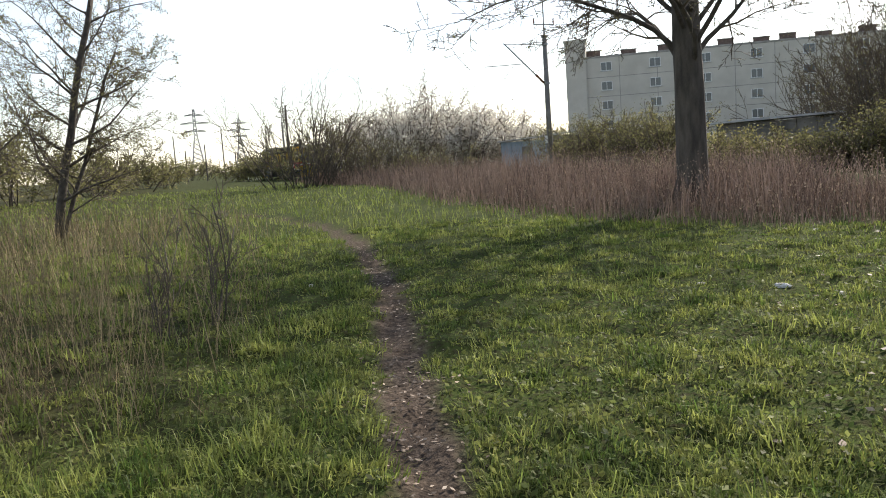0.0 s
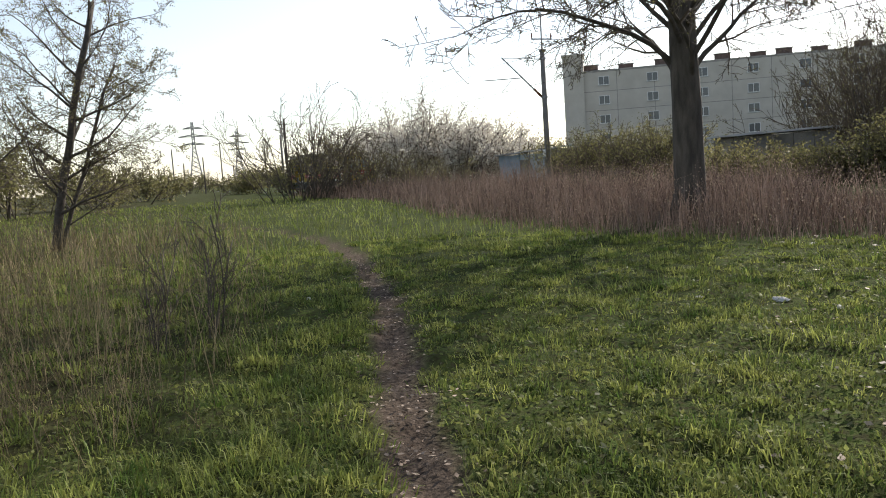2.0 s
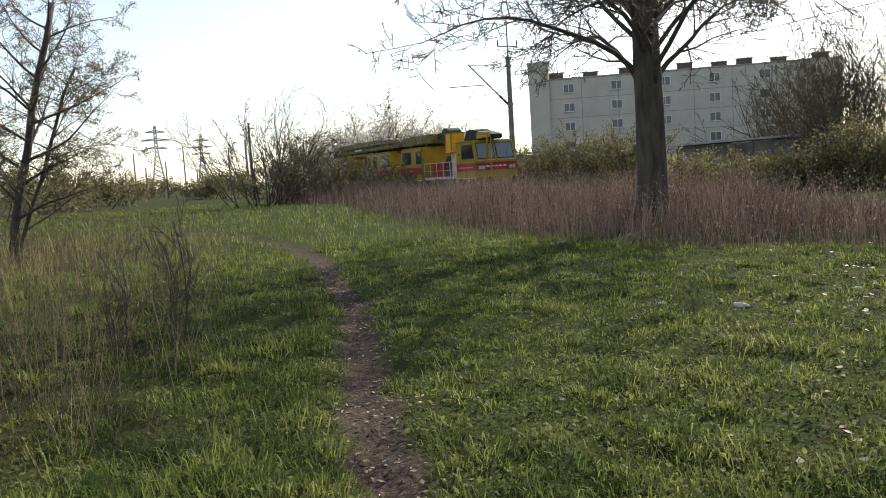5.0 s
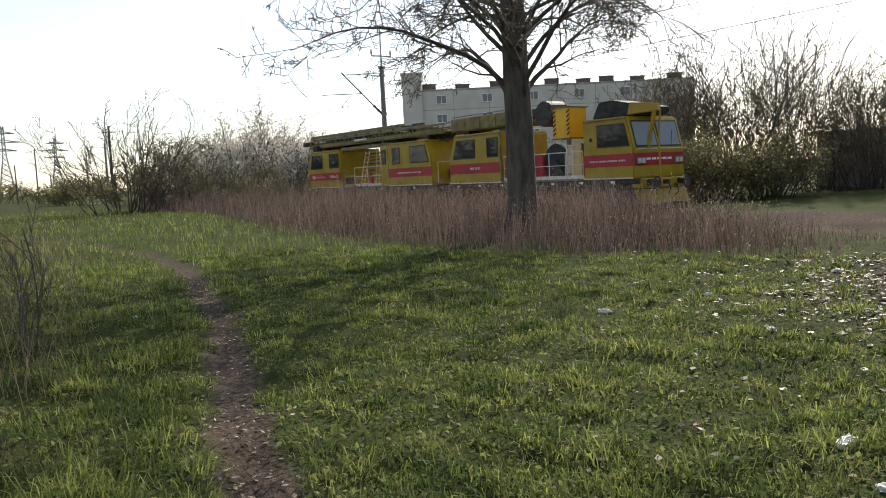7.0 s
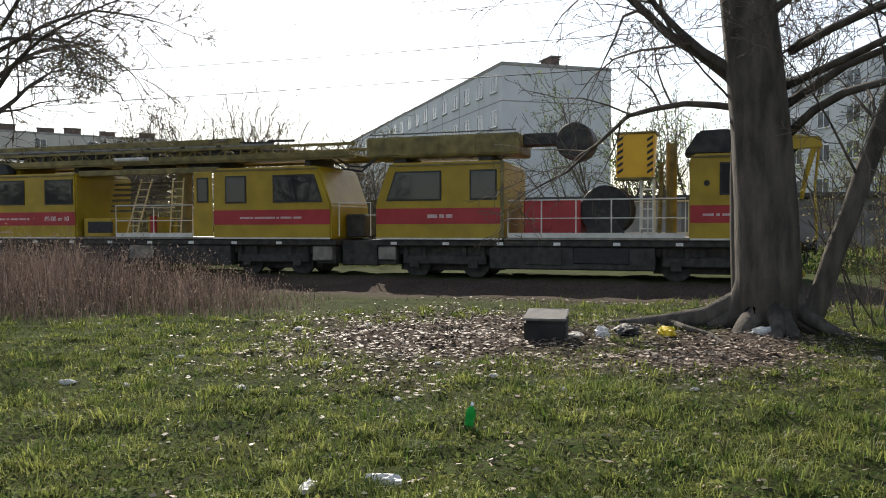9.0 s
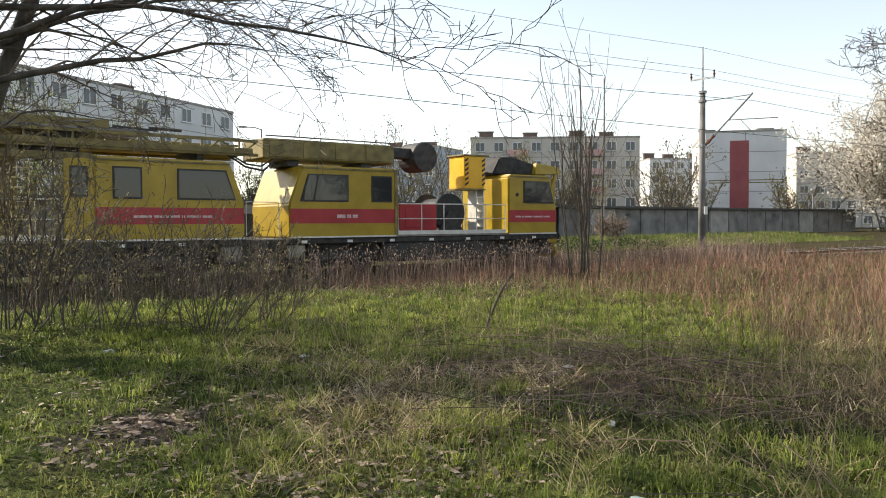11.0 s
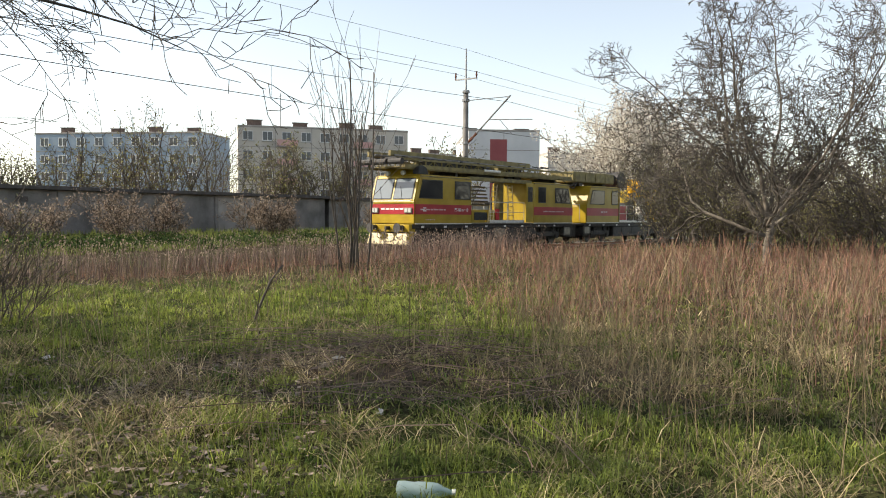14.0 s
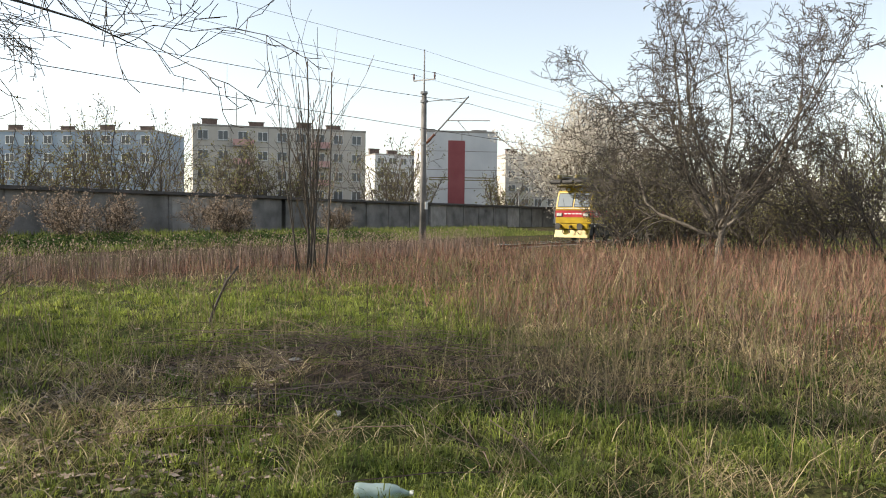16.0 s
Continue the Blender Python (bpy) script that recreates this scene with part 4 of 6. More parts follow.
# block end-on behind the track, its long side running away
B = block("apartment_building", at(-52.6, 66), at(-41.5, 132), 10.2, 14.6, 5, 20, "plaster_white", "pale five-storey block of flats seen end-on", roof_side=-1, chimneys=8, w=1.5, h=1.4)
E_ = block("apartment_building", at(-92.3, 98), at(-76.5, 72), 11, 14.6, 5, 10, "plaster_white", "white five-storey block of flats behind trees", roof_side=-1, chimneys=4, w=1.7, h=1.5, gable_windows=3)
F = block("apartment_building", at(-96.4, 150), at(-106.6, 135), 11, 14.4, 5, 9, "plaster_blue", "blue-grey five-storey block of flats", roof_side=1, chimneys=4)
C = block("apartment_building", at(-109.0, 121), at(-120.9, 124), 11, 14.2, 5, 9, "plaster_grey", "grey five-storey block of flats with pink balconies", chimneys=4, balconies=(2, 6))
D_ = block("apartment_building", at(-125.3, 121), at(-130.4, 122.5), 24, 14.2, 5, 1, "plaster_white", "white block of flats with a tall red end-wall stripe", windows=False, chimneys=3)
part("red_panel", Geo().box(3.3, 5.9, -0.03, 0.02, 1.6, 13.0), M["plaster_red"], D_)
part("base_band", Geo().box(0.05, 10.8, -0.02, 0.02, -0.3, 2.4), M["plaster_pink"], D_)
for z in (6.9, 7.25):
    part("wall_line", Geo().box(0.4, 10.6, -0.02, 0.02, z, z + 0.14), M["khaki"], D_)
G_ = block("apartment_building", at(-131.0, 150), at(-140.0, 160), 11, 13.0, 5, 10, "plaster_grey", "distant grey block of flats behind bare trees", chimneys=4)
H_ = block("apartment_building", at(-121.6, 165), at(-125.6, 170), 11, 14.0, 5, 5, "plaster_white", "distant pale block of flats", chimneys=3)


def garage_row(a, b, height, depth, label):
    """A row of flat-roofed concrete garages seen from behind, bay by bay."""
    a, b = Vector((a[0], a[1], 0)), Vector((b[0], b[1], 0))
    length = (b - a).length
    e = empty("garage_row", Matrix.Translation(a) @ Matrix.Rotation(math.atan2(b.y - a.y, b.x - a.x), 4, 'Z'), label, "garages", "garage rows")
    n = max(2, int(length / 3.1))
    for k in range(n):
        x0, x1 = length * k / n, length * (k + 1) / n
        part("wall_bay", Geo().box(x0 + 0.02, x1 - 0.02, 0.0, depth, -0.6, height + 0.0, 0.01), M["concrete"] if (k * 7) % 5 == 2 else M["concrete_dark"], e)
        part("pilaster", Geo().box(x0 - 0.12, x0 + 0.12, -0.08, 0.0, -0.6, height), M["concrete_dark"], e)
        if (k * 5) % 7 == 3:
            part("vent_brick", Geo().box(x0 + 1.2, x0 + 1.8, -0.02, 0.02, height - 0.6, height - 0.35), M["roofing"], e)
    part("roof_slab", Geo().box(-0.3, length + 0.3, -0.35, depth + 0.2, height, height + 0.16, 0.02), M["roofing"], e)
    part("roof_edge", Geo().box(-0.32, length + 0.32, -0.38, -0.3, height + 0.02, height + 0.2), M["roofing"], e)
    return e


garage_row(at(-37, 47), at(-84, 39.5), 2.75, 6, "long row of grey flat-roofed concrete garages beyond the track")
garage_row(at(-85.2, 39.8), at(-115, 58), 2.7, 6, "stained concrete garage backs with a dark flat roof")
garage_row(at(-115.3, 58.5), at(-134.5, 100), 2.65, 6, "pale concrete garage backs with a dark flat roof")


def shed(az0, az1, dist, h, wall, label, slope=0.35):
    a, b = at(az0, dist), at(az1, dist)
    length = (b - a).length
    e = empty("shed", Matrix.Translation(a) @ Matrix.Rotation(math.atan2(b.y - a.y, b.x - a.x), 4, 'Z'), label, "shed", "garden sheds")
    n = max(3, int(length / 0.9))
    for k in range(n):
        part("wall_board", Geo().box(length * k / n + 0.01, length * (k + 1) / n - 0.01, 0, 3.5, -0.2, h - 0.03 * (k % 2)), M[wall], e)
    part("roof", Geo().profile([(-0.3, h), (length + 0.3, h + slope), (length + 0.3, h + slope + 0.1), (-0.3, h + 0.1)], -0.4, 4.0), M["tin"], e)
    part("door", Geo().box(length * 0.4, length * 0.4 + 0.9, -0.04, -0.005, -0.1, 1.95), M["concrete_dark"], e)
    return e


shed(-4.2, -7.9, 72, 2.45, "shed_blue", "small blue-grey garden shed with a tin roof")
shed(-7.8, -13.5, 78, 2.9, "concrete_dark", "low dark garden shed with a tin roof", 0.6)
shed(-19.0, -26.4, 44, 2.25, "concrete_dark", "low dark shed with a pale tin roof edge", 0.12)


def cottage():
    e = empty("cottage", Matrix.Translation(at(5.2, 92)) @ Matrix.Rotation(radians(10), 4, 'Z'), "small dark cottage with a gabled roof behind bushes", "house")
    part("wall", Geo().box(-4, 4, -3, 3, -0.2, 2.6), M["concrete_dark"], e)
    part("roof", Geo().profile([(-4.5, 2.6), (4.5, 2.6), (1.2, 5.4), (-1.2, 5.4)], -3.5, 3.5), M["roofing"], e)
    part("chimney", Geo().box(0.6, 1.1, -0.3, 0.3, 5.0, 6.1), M["brick_dark"], e)


cottage()


def pylon(p, h):
    """A lattice power pylon with three pairs of arms."""
    e = empty("power_pylon", Matrix.Translation(p) @ Matrix.Rotation(0.35, 4, 'Z'), "tall grey steel lattice power pylon in the distance", "pylon", "power pylons")

    def half(z):
        t = z / h
        return 0.09 * h * (1 - t / 0.62) + 0.018 * h if t < 0.62 else 0.018 * h * (1.15 - (t - 0.62))

    r = h * 0.0075
    zs = [h * k / 14 for k in range(15)]
    for sx in (-1, 1):
        for sy in (-1, 1):
            leg = part("leg", Geo().tube([(sx * half(z), sy * half(z), z) for z in zs], r, 4), M["steel"], e)
    br = Geo()
    for z0, z1 in zip(zs, zs[1:]):
        for sy in (-1, 1):
            br.tube([(-half(z0), sy * half(z0), z0), (half(z1), sy * half(z1), z1)], r * 0.6, 3)
            br.tube([(half(z0), sy * half(z0), z0), (-half(z1), sy * half(z1), z1)], r * 0.6, 3)
    part("bracing", br, M["steel"], e)
    for z, w in ((0.66, 0.16), (0.78, 0.21), (0.9, 0.14)):
        part("crossarm", Geo().tube([(-w * h, 0, z * h), (0, 0, z * h + 0.03 * h)], r, 4).tube([(w * h, 0, z * h), (0, 0, z * h + 0.03 * h)], r, 4).tube([(-w * h, 0, z * h), (w * h, 0, z * h)], r, 4), M["steel"], e)
    return e


pylon(at(17.1, 560), 44.5)
pylon(at(14.2, 640), 42)
def lamp_post(az, dist, h):
    e = empty("street_lamp", Matrix.Translation(at(az, dist, 0.2)) @ Matrix.Rotation(radians(az), 4, 'Z'), "thin grey street lamp behind the garages", "street lamp")
    part("shaft", Geo().tube([(0, 0, -0.4), (0, 0, h)], [0.09, 0.06], 8), M["steel"], e)
    part("arm", Geo().tube([(0, 0, h - 0.05), (-0.5, 0, h + 0.1), (-1.1, 0, h + 0.12)], 0.04, 6), M["steel"], e)
    part("head", Geo().box(-1.6, -1.0, -0.12, 0.12, h + 0.06, h + 0.18, 0.03), M["greymetal"], e)


lamp_post(-94.2, 58, 8.2)
lamp_post(-132.0, 96, 4.4)
aerial = empty("roof_aerial", Matrix.Translation(at(-111.9, 125, 14.5)), "thin roof aerial on the flats", "aerial")
part("mast", Geo().tube([(0, 0, 0), (0, 0, 5.6)], 0.06, 5), M["steel"], aerial)
part("crossbar", Geo().tube([(-0.7, 0, 5.2), (0.7, 0, 5.2)], 0.04, 4), M["steel"], aerial)
for az in (19.2, 18.6, 17.9, 16.6, 15.4, 14.6, 12.4):
    e = empty("distant_post", Matrix.Translation(at(az, 150 + 10 * (az % 1))), "thin distant line post beside the railway", "post", "distant line posts")
    part("shaft", Geo().tube([(0, 0, -0.3), (0, 0, 5.0 + 4.5 * ((az * 3.7) % 1))], [0.14, 0.1], 6), M["bark_dark"], e)
for az, hh in ((10.9, 9.5),):
    e = empty("distant_post", Matrix.Translation(at(az, 105)), "dark telegraph post beside the railway", "post", "distant line posts")
    part("shaft", Geo().tube([(0, 0, -0.3), (0, 0, hh)], [0.16, 0.12], 6), M["bark_dark"], e)
    part("crossarm", Geo().box(-0.8, 0.8, -0.05, 0.05, hh - 0.8, hh - 0.68), M["bark_dark"], e)


# ---- trees and bushes
class Wood:
    """Grows tapered branches into two meshes, thick and thin, and remembers where leaves may sit."""

    def __init__(self, seed):
        self.rng = random.Random(seed)
        self.thick, self.thin, self.tips, self.stems = Geo(), Geo(), [], []

    def branch(self, p, d, length, r, level, spec):
        rng = self.rng
        n = max(2 if level > 1 else 3, min(spec.get("maxseg", 9), int(length / spec["seg"]) + 2))
        wob = spec["wobble"][min(level, len(spec["wobble"]) - 1)]
        pull = spec["pull"][min(level, len(spec["pull"]) - 1)]
        pts, rad, dirs = [p.copy()], [r], [d.copy()]
        q, dd = p.copy(), d.copy()
        end = 0.55 if level == 0 else 0.1
        for k in range(n):
            dd = (dd + Vector((rng.gauss(0, wob), rng.gauss(0, wob), rng.gauss(0, wob) + pull))).normalized()
            q = q + dd * (length / n)
            pts.append(q.copy())
            rad.append(max(r * (1 - (1 - end) * (k + 1) / n), spec["rmin"]))
            dirs.append(dd.copy())
        sides = spec.get("sides", (9, 6, 4, 3, 3))[min(level, 4)]
        (self.thick if level <= spec.get("thick", 1) else self.thin).tube(pts, rad, sides, cap=level < 2)
        if level >= spec["levels"] - 1:
            for k in range(1, n + 1):
                self.tips.append((pts[k], dirs[k]))
        if level >= spec["levels"]:
            return
        kids = spec["kids"][level]
        start = spec["start"][level]
        for k in range(kids):
            t = start + (1 - start) * (k + rng.random() * 0.8) / kids
            i = min(int(t * n), n - 1)
            f = t * n - i
            b = pts[i].lerp(pts[i + 1], f)
            ax = dirs[i].cross(Vector((rng.gauss(0, 1), rng.gauss(0, 1), rng.gauss(0, 1)))).normalized()
            spread = radians(spec["angle"][level] * rng.uniform(0.7, 1.25))
            nd = (Matrix.Rotation(spread, 3, ax) @ dirs[i]).normalized()
            if level == 0 and spec.get("round", True):
                az = 2.4 * k + rng.uniform(-0.4, 0.4)
                el = radians(90 - spec["angle"][0] * rng.uniform(0.75, 1.2))
                nd = Vector((math.cos(az) * math.cos(el), math.sin(az) * math.cos(el), math.sin(el)))
            ln = length * spec["ratio"][level] * rng.uniform(0.65, 1.15) * (1.1 - 0.55 * t if level else 1.15 - 0.45 * t)
            rr = max(rad[i] * spec["thin"][level], spec["rmin"])
            self.branch(b, nd, ln, rr, level + 1, spec)


def leaf_mesh(name, tips, rng, per, size, spread, material, aspect=0.6):
    """Small leaves scattered at twig ends."""
    n = len(tips) * per
    g = np.random.default_rng(rng)
    base = np.repeat(np.array([tuple(p) for p, d in tips]), per, 0) + g.normal(0, spread, (n, 3))
    u = g.normal(0, 1, (n, 3))
    u /= np.linalg.norm(u, axis=1)[:, None]
    w = np.cross(u, g.normal(0, 1, (n, 3)))
    w /= np.linalg.norm(w, axis=1)[:, None] + 1e-9
    s = (size * g.uniform(0.5, 1.3, n))[:, None]
    v = np.stack([base - u * s, base + w * s * aspect, base + u * s, base - w * s * aspect], 1).reshape(-1, 3)
    k = np.arange(n)[:, None] * 4
    tris = np.concatenate([k + np.array([[0, 1, 2]]), k + np.array([[0, 2, 3]])])
    return tri_mesh(name, v, tris, M[material])


def plant(name, base, stems, spec, seed, bark, twig, label, category, group="", leaves=None, flare=0.0, sink=0.15, limbs=()):
    """A tree or bush. stems: list of (offset, direction, length, radius). leaves: (per tip, size, spread, material, name)."""
    w = Wood(seed)
    for off, d, ln, r in stems:
        w.branch(Vector((off[0], off[1], -sink)), Vector(d).normalized(), ln, r, 0, spec)
        if 1 < len(stems) <= 16:
            w.stems.append(w.thick)
            w.thick = Geo()
    for p, d, ln, r in limbs:
        w.branch(Vector(p), Vector(d).normalized(), ln, r, 1, spec)
    e = empty(name, Matrix.Translation(base), label, category, group)
    if flare:
        g = w.thick
        r = stems[0][3]
        for k in range(7):
            a = k * 0.9 + 0.3
            g.tube([(math.cos(a) * r * 0.55, math.sin(a) * r * 0.55, 0.75), (math.cos(a) * r * 0.95, math.sin(a) * r * 0.95, 0.22),
                    (math.cos(a) * (r + flare), math.sin(a) * (r + flare), -0.02), (math.cos(a + 0.2) * (r + 2 * flare), math.sin(a + 0.2) * (r + 2 * flare), -0.12)],
                   [r * 0.42, r * 0.36, r * 0.22, r * 0.08], 7)
    for g in w.stems:
        part("stem", g, M[bark], e, smooth=True)
    if w.thick.v:
        part("trunk", w.thick, M[bark], e, smooth=True)
    if w.thin.v:
        tagged(part("branchwork", w.thin, M[twig], e), kind="stuff")
    if leaves:
        per, size, spread, material, nm = leaves
        tagged(part(nm, leaf_mesh(nm, w.tips, seed, per, size, spread, material), M[material], e), kind="stuff")
    return e


BIG = dict(levels=4, seg=0.6, maxseg=11, wobble=[0.02, 0.09, 0.16, 0.22, 0.24], pull=[0.0, -0.115, -0.06, -0.02, 0.07], rmin=0.009, kids=[10, 12, 7, 3], start=[0.55, 0.25, 0.15, 0.1],
           angle=[42, 42, 48, 48], ratio=[0.58, 0.42, 0.5, 0.5], thin=[0.24, 0.5, 0.55, 0.6])
# main limbs leave the trunk steeply, then arch over and droop
LIMB = random.Random(3)
ARCHES = []
for k in range(17):
    z, turn, rise = 3.0 + 0.16 * k, 2.1 + 2.4 * k, 1.7 - 0.07 * k + LIMB.uniform(-0.15, 0.15)
    ARCHES.append(((0, 0, z), (math.cos(turn), math.sin(turn), rise), LIMB.uniform(5.2, 6.6), 0.08 - 0.0015 * k))
plant("tree", at(-17.4, 20.3, -0.05), [((0, 0), (0.02, 0, 1), 11.5, 0.4)], BIG, 11, "bark", "twig",
      "large bare deciduous tree with arching limbs and opening buds", "tree", "big bare trees", leaves=(1, 0.024, 0.03, "leaf_dull", "bud_cover"), flare=0.2, limbs=ARCHES)
OLD = dict(BIG, wobble=[0.03, 0.13, 0.2, 0.24, 0.26], kids=[14, 11, 6, 3], start=[0.28, 0.2, 0.15, 0.1], angle=[48, 44, 45, 45], ratio=[0.52, 0.5, 0.5, 0.5], pull=[0.0, -0.06, -0.085, -0.03, 0.07], rmin=0.0055, thin=[0.17, 0.46, 0.5, 0.55])
old_tree = plant("tree", at(-70.6, 13.0, -0.05), [((0, 0), (-0.02, 0.01, 1), 11.5, 0.5), ((0.1, -0.5), (0.06, -0.42, 1.6), 7.5, 0.16), ((0.1, 0.42), (0.02, 0.02, 1), 9.5, 0.15)], OLD, 27, "bark", "twig",
      "old bare tree with a thick trunk and spreading roots", "tree", "big bare trees", flare=0.42,
      limbs=(((0, 0, 3.6), (-0.12, -1, 0.42), 8.4, 0.062), ((0, -0.3, 4.2), (-0.3, -1, 0.5), 7.4, 0.062), ((0, 0.2, 3.5), (-0.2, 0.8, 0.95), 6.5, 0.09), ((0, 0.3, 3.4), (-0.25, 1, 0.22), 5.0, 0.06), ((0, -0.2, 3.4), (0.15, -1, 0.55), 5.5, 0.07), ((0, -0.3, 3.0), (-0.4, -0.8, 0.8), 5.5, 0.07)))
for k, (pts, r) in enumerate(((((-0.1, 0.3, 0.5), (-0.35, 0.8, 0.2), (-0.7, 1.4, 0.1), (-0.95, 2.1, 0.02), (-1.0, 2.6, -0.1)), 0.2), (((-0.3, -0.2, 0.4), (-0.7, -0.4, 0.12), (-1.2, -0.5, -0.08)), 0.16),
                              (((0.0, -0.35, 0.4), (-0.1, -0.9, 0.12), (-0.3, -1.5, -0.08)), 0.15))):
    part("root", Geo().tube(pts, [r * (1 - 0.75 * i / (len(pts) - 1)) for i in range(len(pts))], 9), M["bark"], old_tree, "thick surface root", smooth=True)
APPLE = dict(levels=4, seg=0.35, maxseg=14, wobble=[0.07, 0.14, 0.26, 0.3, 0.3], pull=[0.0, 0.045, 0.0, -0.01, 0.02], rmin=0.0095, kids=[0, 16, 8, 4], start=[0.27, 0.15, 0.12, 0.1],
             angle=[60, 55, 55, 50], ratio=[0.95, 0.4, 0.48, 0.5], thin=[0.42, 0.45, 0.55, 0.6])
plant("tree", at(-145.9, 27.5, 0), [((0, 0), (0.05, 0, 1), 1.6, 0.17)], APPLE, 15, "bark_pale", "bark_dark",
      "bare spreading fruit tree with pale grey bark", "tree", "", leaves=(1, 0.014, 0.03, "leaf_dull", "bud_cover"),
      limbs=(((0.03, 0, 1.0), (0.83, 0.56, 0.05), 7.6, 0.075), ((0.05, 0, 1.3), (0.5, 0.33, 0.6), 8.0, 0.075), ((0.06, 0, 1.4), (0.12, 0.1, 1), 7.6, 0.08), ((0.04, 0, 1.2), (-0.83, -0.56, 0.3), 7.0, 0.07),
             ((0.06, 0, 1.4), (-0.4, -0.25, 0.8), 7.6, 0.07), ((0.05, 0, 1.3), (0.5, -0.8, 0.4), 6.2, 0.055), ((0.05, 0, 1.3), (-0.5, 0.85, 0.4), 6.2, 0.055), ((0.05, 0, 1.4), (0.8, 0.5, 0.35), 7.6, 0.065), ((0.05, 0, 1.4), (-0.75, -0.5, 0.55), 7.0, 0.06),
             ((0.05, 0, 1.5), (0.3, 0.3, 0.9), 7.8, 0.07), ((0.05, 0, 1.5), (-0.25, -0.2, 1.0), 7.8, 0.07), ((0.05, 0, 1.5), (0.55, 0.4, 0.9), 7.4, 0.065), ((0.05, 0, 1.5), (-0.6, -0.4, 0.9), 7.2, 0.06)))
LEAFY = dict(levels=4, seg=0.45, wobble=[0.06, 0.13, 0.18, 0.22, 0.22], pull=[0.0, 0.03, -0.01, -0.03, 0.0], rmin=0.006, kids=[20, 9, 5, 3], start=[0.16, 0.15, 0.1, 0.1],
             angle=[62, 44, 45, 45], ratio=[0.46, 0.45, 0.5, 0.55], thin=[0.4, 0.5, 0.55, 0.6], sides=(8, 5, 3, 3, 3), maxseg=7)
plant("tree", at(26.4, 25.5, -0.1), [((0, 0), (0.08, 0, 1), 7.8, 0.14), ((0.06, 0.06), (0.28, 0.1, 1), 6.0, 0.07)], LEAFY, 8, "bark_dark", "twig",
      "slender tree breaking into small spring leaves", "tree", "", leaves=(1, 0.03, 0.06, "leaf_dull", "foliage"))
plant("tree", at(34.5, 22, -0.1), [((0, 0), (0.0, 0, 1), 9.0, 0.15), ((0.1, 0.1), (-0.3, 0.1, 1), 7.5, 0.1)], dict(LEAFY, levels=3, kids=[15, 10, 6]), 9, "bark_dark", "twig",
      "slender tree breaking into small spring leaves", "tree", "", leaves=(2, 0.03, 0.07, "leaf_dull", "foliage"))

# bushes: many stems from one foot
BUSH = dict(levels=2, seg=0.4, wobble=[0.1, 0.15, 0.2], pull=[0.0, 0.02, 0.02], rmin=0.005, kids=[8, 5], start=[0.2, 0.15], angle=[32, 40], ratio=[0.5, 0.5], thin=[0.6, 0.6], round=False, thick=0,
            sides=(5, 3, 3, 3, 3), maxseg=5)
SPARSE = dict(BUSH, kids=[4, 3], angle=[26, 30])
FAR = dict(BUSH, kids=[6, 4], sides=(3, 3, 3, 3, 3), maxseg=3)


def bush(az, dist, width, height, n, seed, label, leaves=None, bark="bark_dark", twig="twig", name="bush", group="", spec=None, r=0.02, lean=0.45, z=0.0):
    rng = random.Random(seed)
    spec = spec or (FAR if dist > 34 else BUSH)
    stems = []
    for k in range(n):
        ox, oy = rng.gauss(0, width * 0.22), rng.gauss(0, width * 0.22)
        stems.append(((ox, oy), (rng.gauss(0, lean) + ox * 0.25, rng.gauss(0, lean) + oy * 0.25, 1.0), height * rng.uniform(0.65, 1.05), r * rng.uniform(0.7, 1.3)))
    return plant(name, at(az, dist, z), stems, dict(spec, rmin=max(spec["rmin"], dist * 0.0003)), seed, bark, twig, label, "bush" if name == "bush" else "tree", group, leaves)


# multi-stemmed clump before the track and thin saplings
bush(-117.1, 21.5, 0.8, 5.6, 13, 31, "clump of tall thin bare saplings", name="sapling_clump", r=0.026, lean=0.06, twig="twig_pale", spec=dict(SPARSE, kids=[4, 2], angle=[17, 25], wobble=[0.04, 0.08, 0.1]))
bush(17.3, 8.6, 0.35, 1.5, 5, 32, "thin leafless sapling in the grass", name="sapling", r=0.009, lean=0.16, spec=SPARSE)
bush(20.5, 8.0, 0.35, 1.1, 4, 44, "thin leafless sapling in the grass", name="sapling", r=0.008, lean=0.16, spec=SPARSE)
bush(-109.9, 12.0, 0.1, 1.2, 1, 33, "short crooked bare sapling", name="sapling", r=0.022, lean=0.15, spec=SPARSE)
bush(-90.3, 11.8, 1.1, 1.9, 20, 35, "twiggy bare shrub with first leaves", r=0.01, lean=0.35, leaves=(1, 0.02, 0.04, "leaf_dull", "foliage"), spec=SPARSE)
bush(-85.5, 12.6, 1.2, 1.9, 20, 34, "twiggy bare shrub with first leaves", r=0.009, lean=0.4, leaves=(1, 0.02, 0.04, "leaf_dull", "foliage"), spec=SPARSE)
bush(-94.5, 13.0, 1.0, 1.6, 15, 37, "twiggy bare shrub with first leaves", r=0.009, lean=0.4, leaves=(1, 0.02, 0.04, "leaf_dull", "foliage"), spec=SPARSE)
bush(-81.5, 14.2, 1.3, 2.2, 20, 39, "twiggy bare shrub with first leaves", r=0.009, lean=0.4, leaves=(2, 0.022, 0.05, "leaf_dull", "foliage"), spec=SPARSE)
bush(-79.0, 13.4, 1.2, 3.0, 18, 36, "twiggy shrub with opening buds beside the old tree", r=0.014, lean=0.3, leaves=(2, 0.022, 0.05, "leaf_dull", "foliage"), spec=dict(SPARSE, kids=[6, 4]))
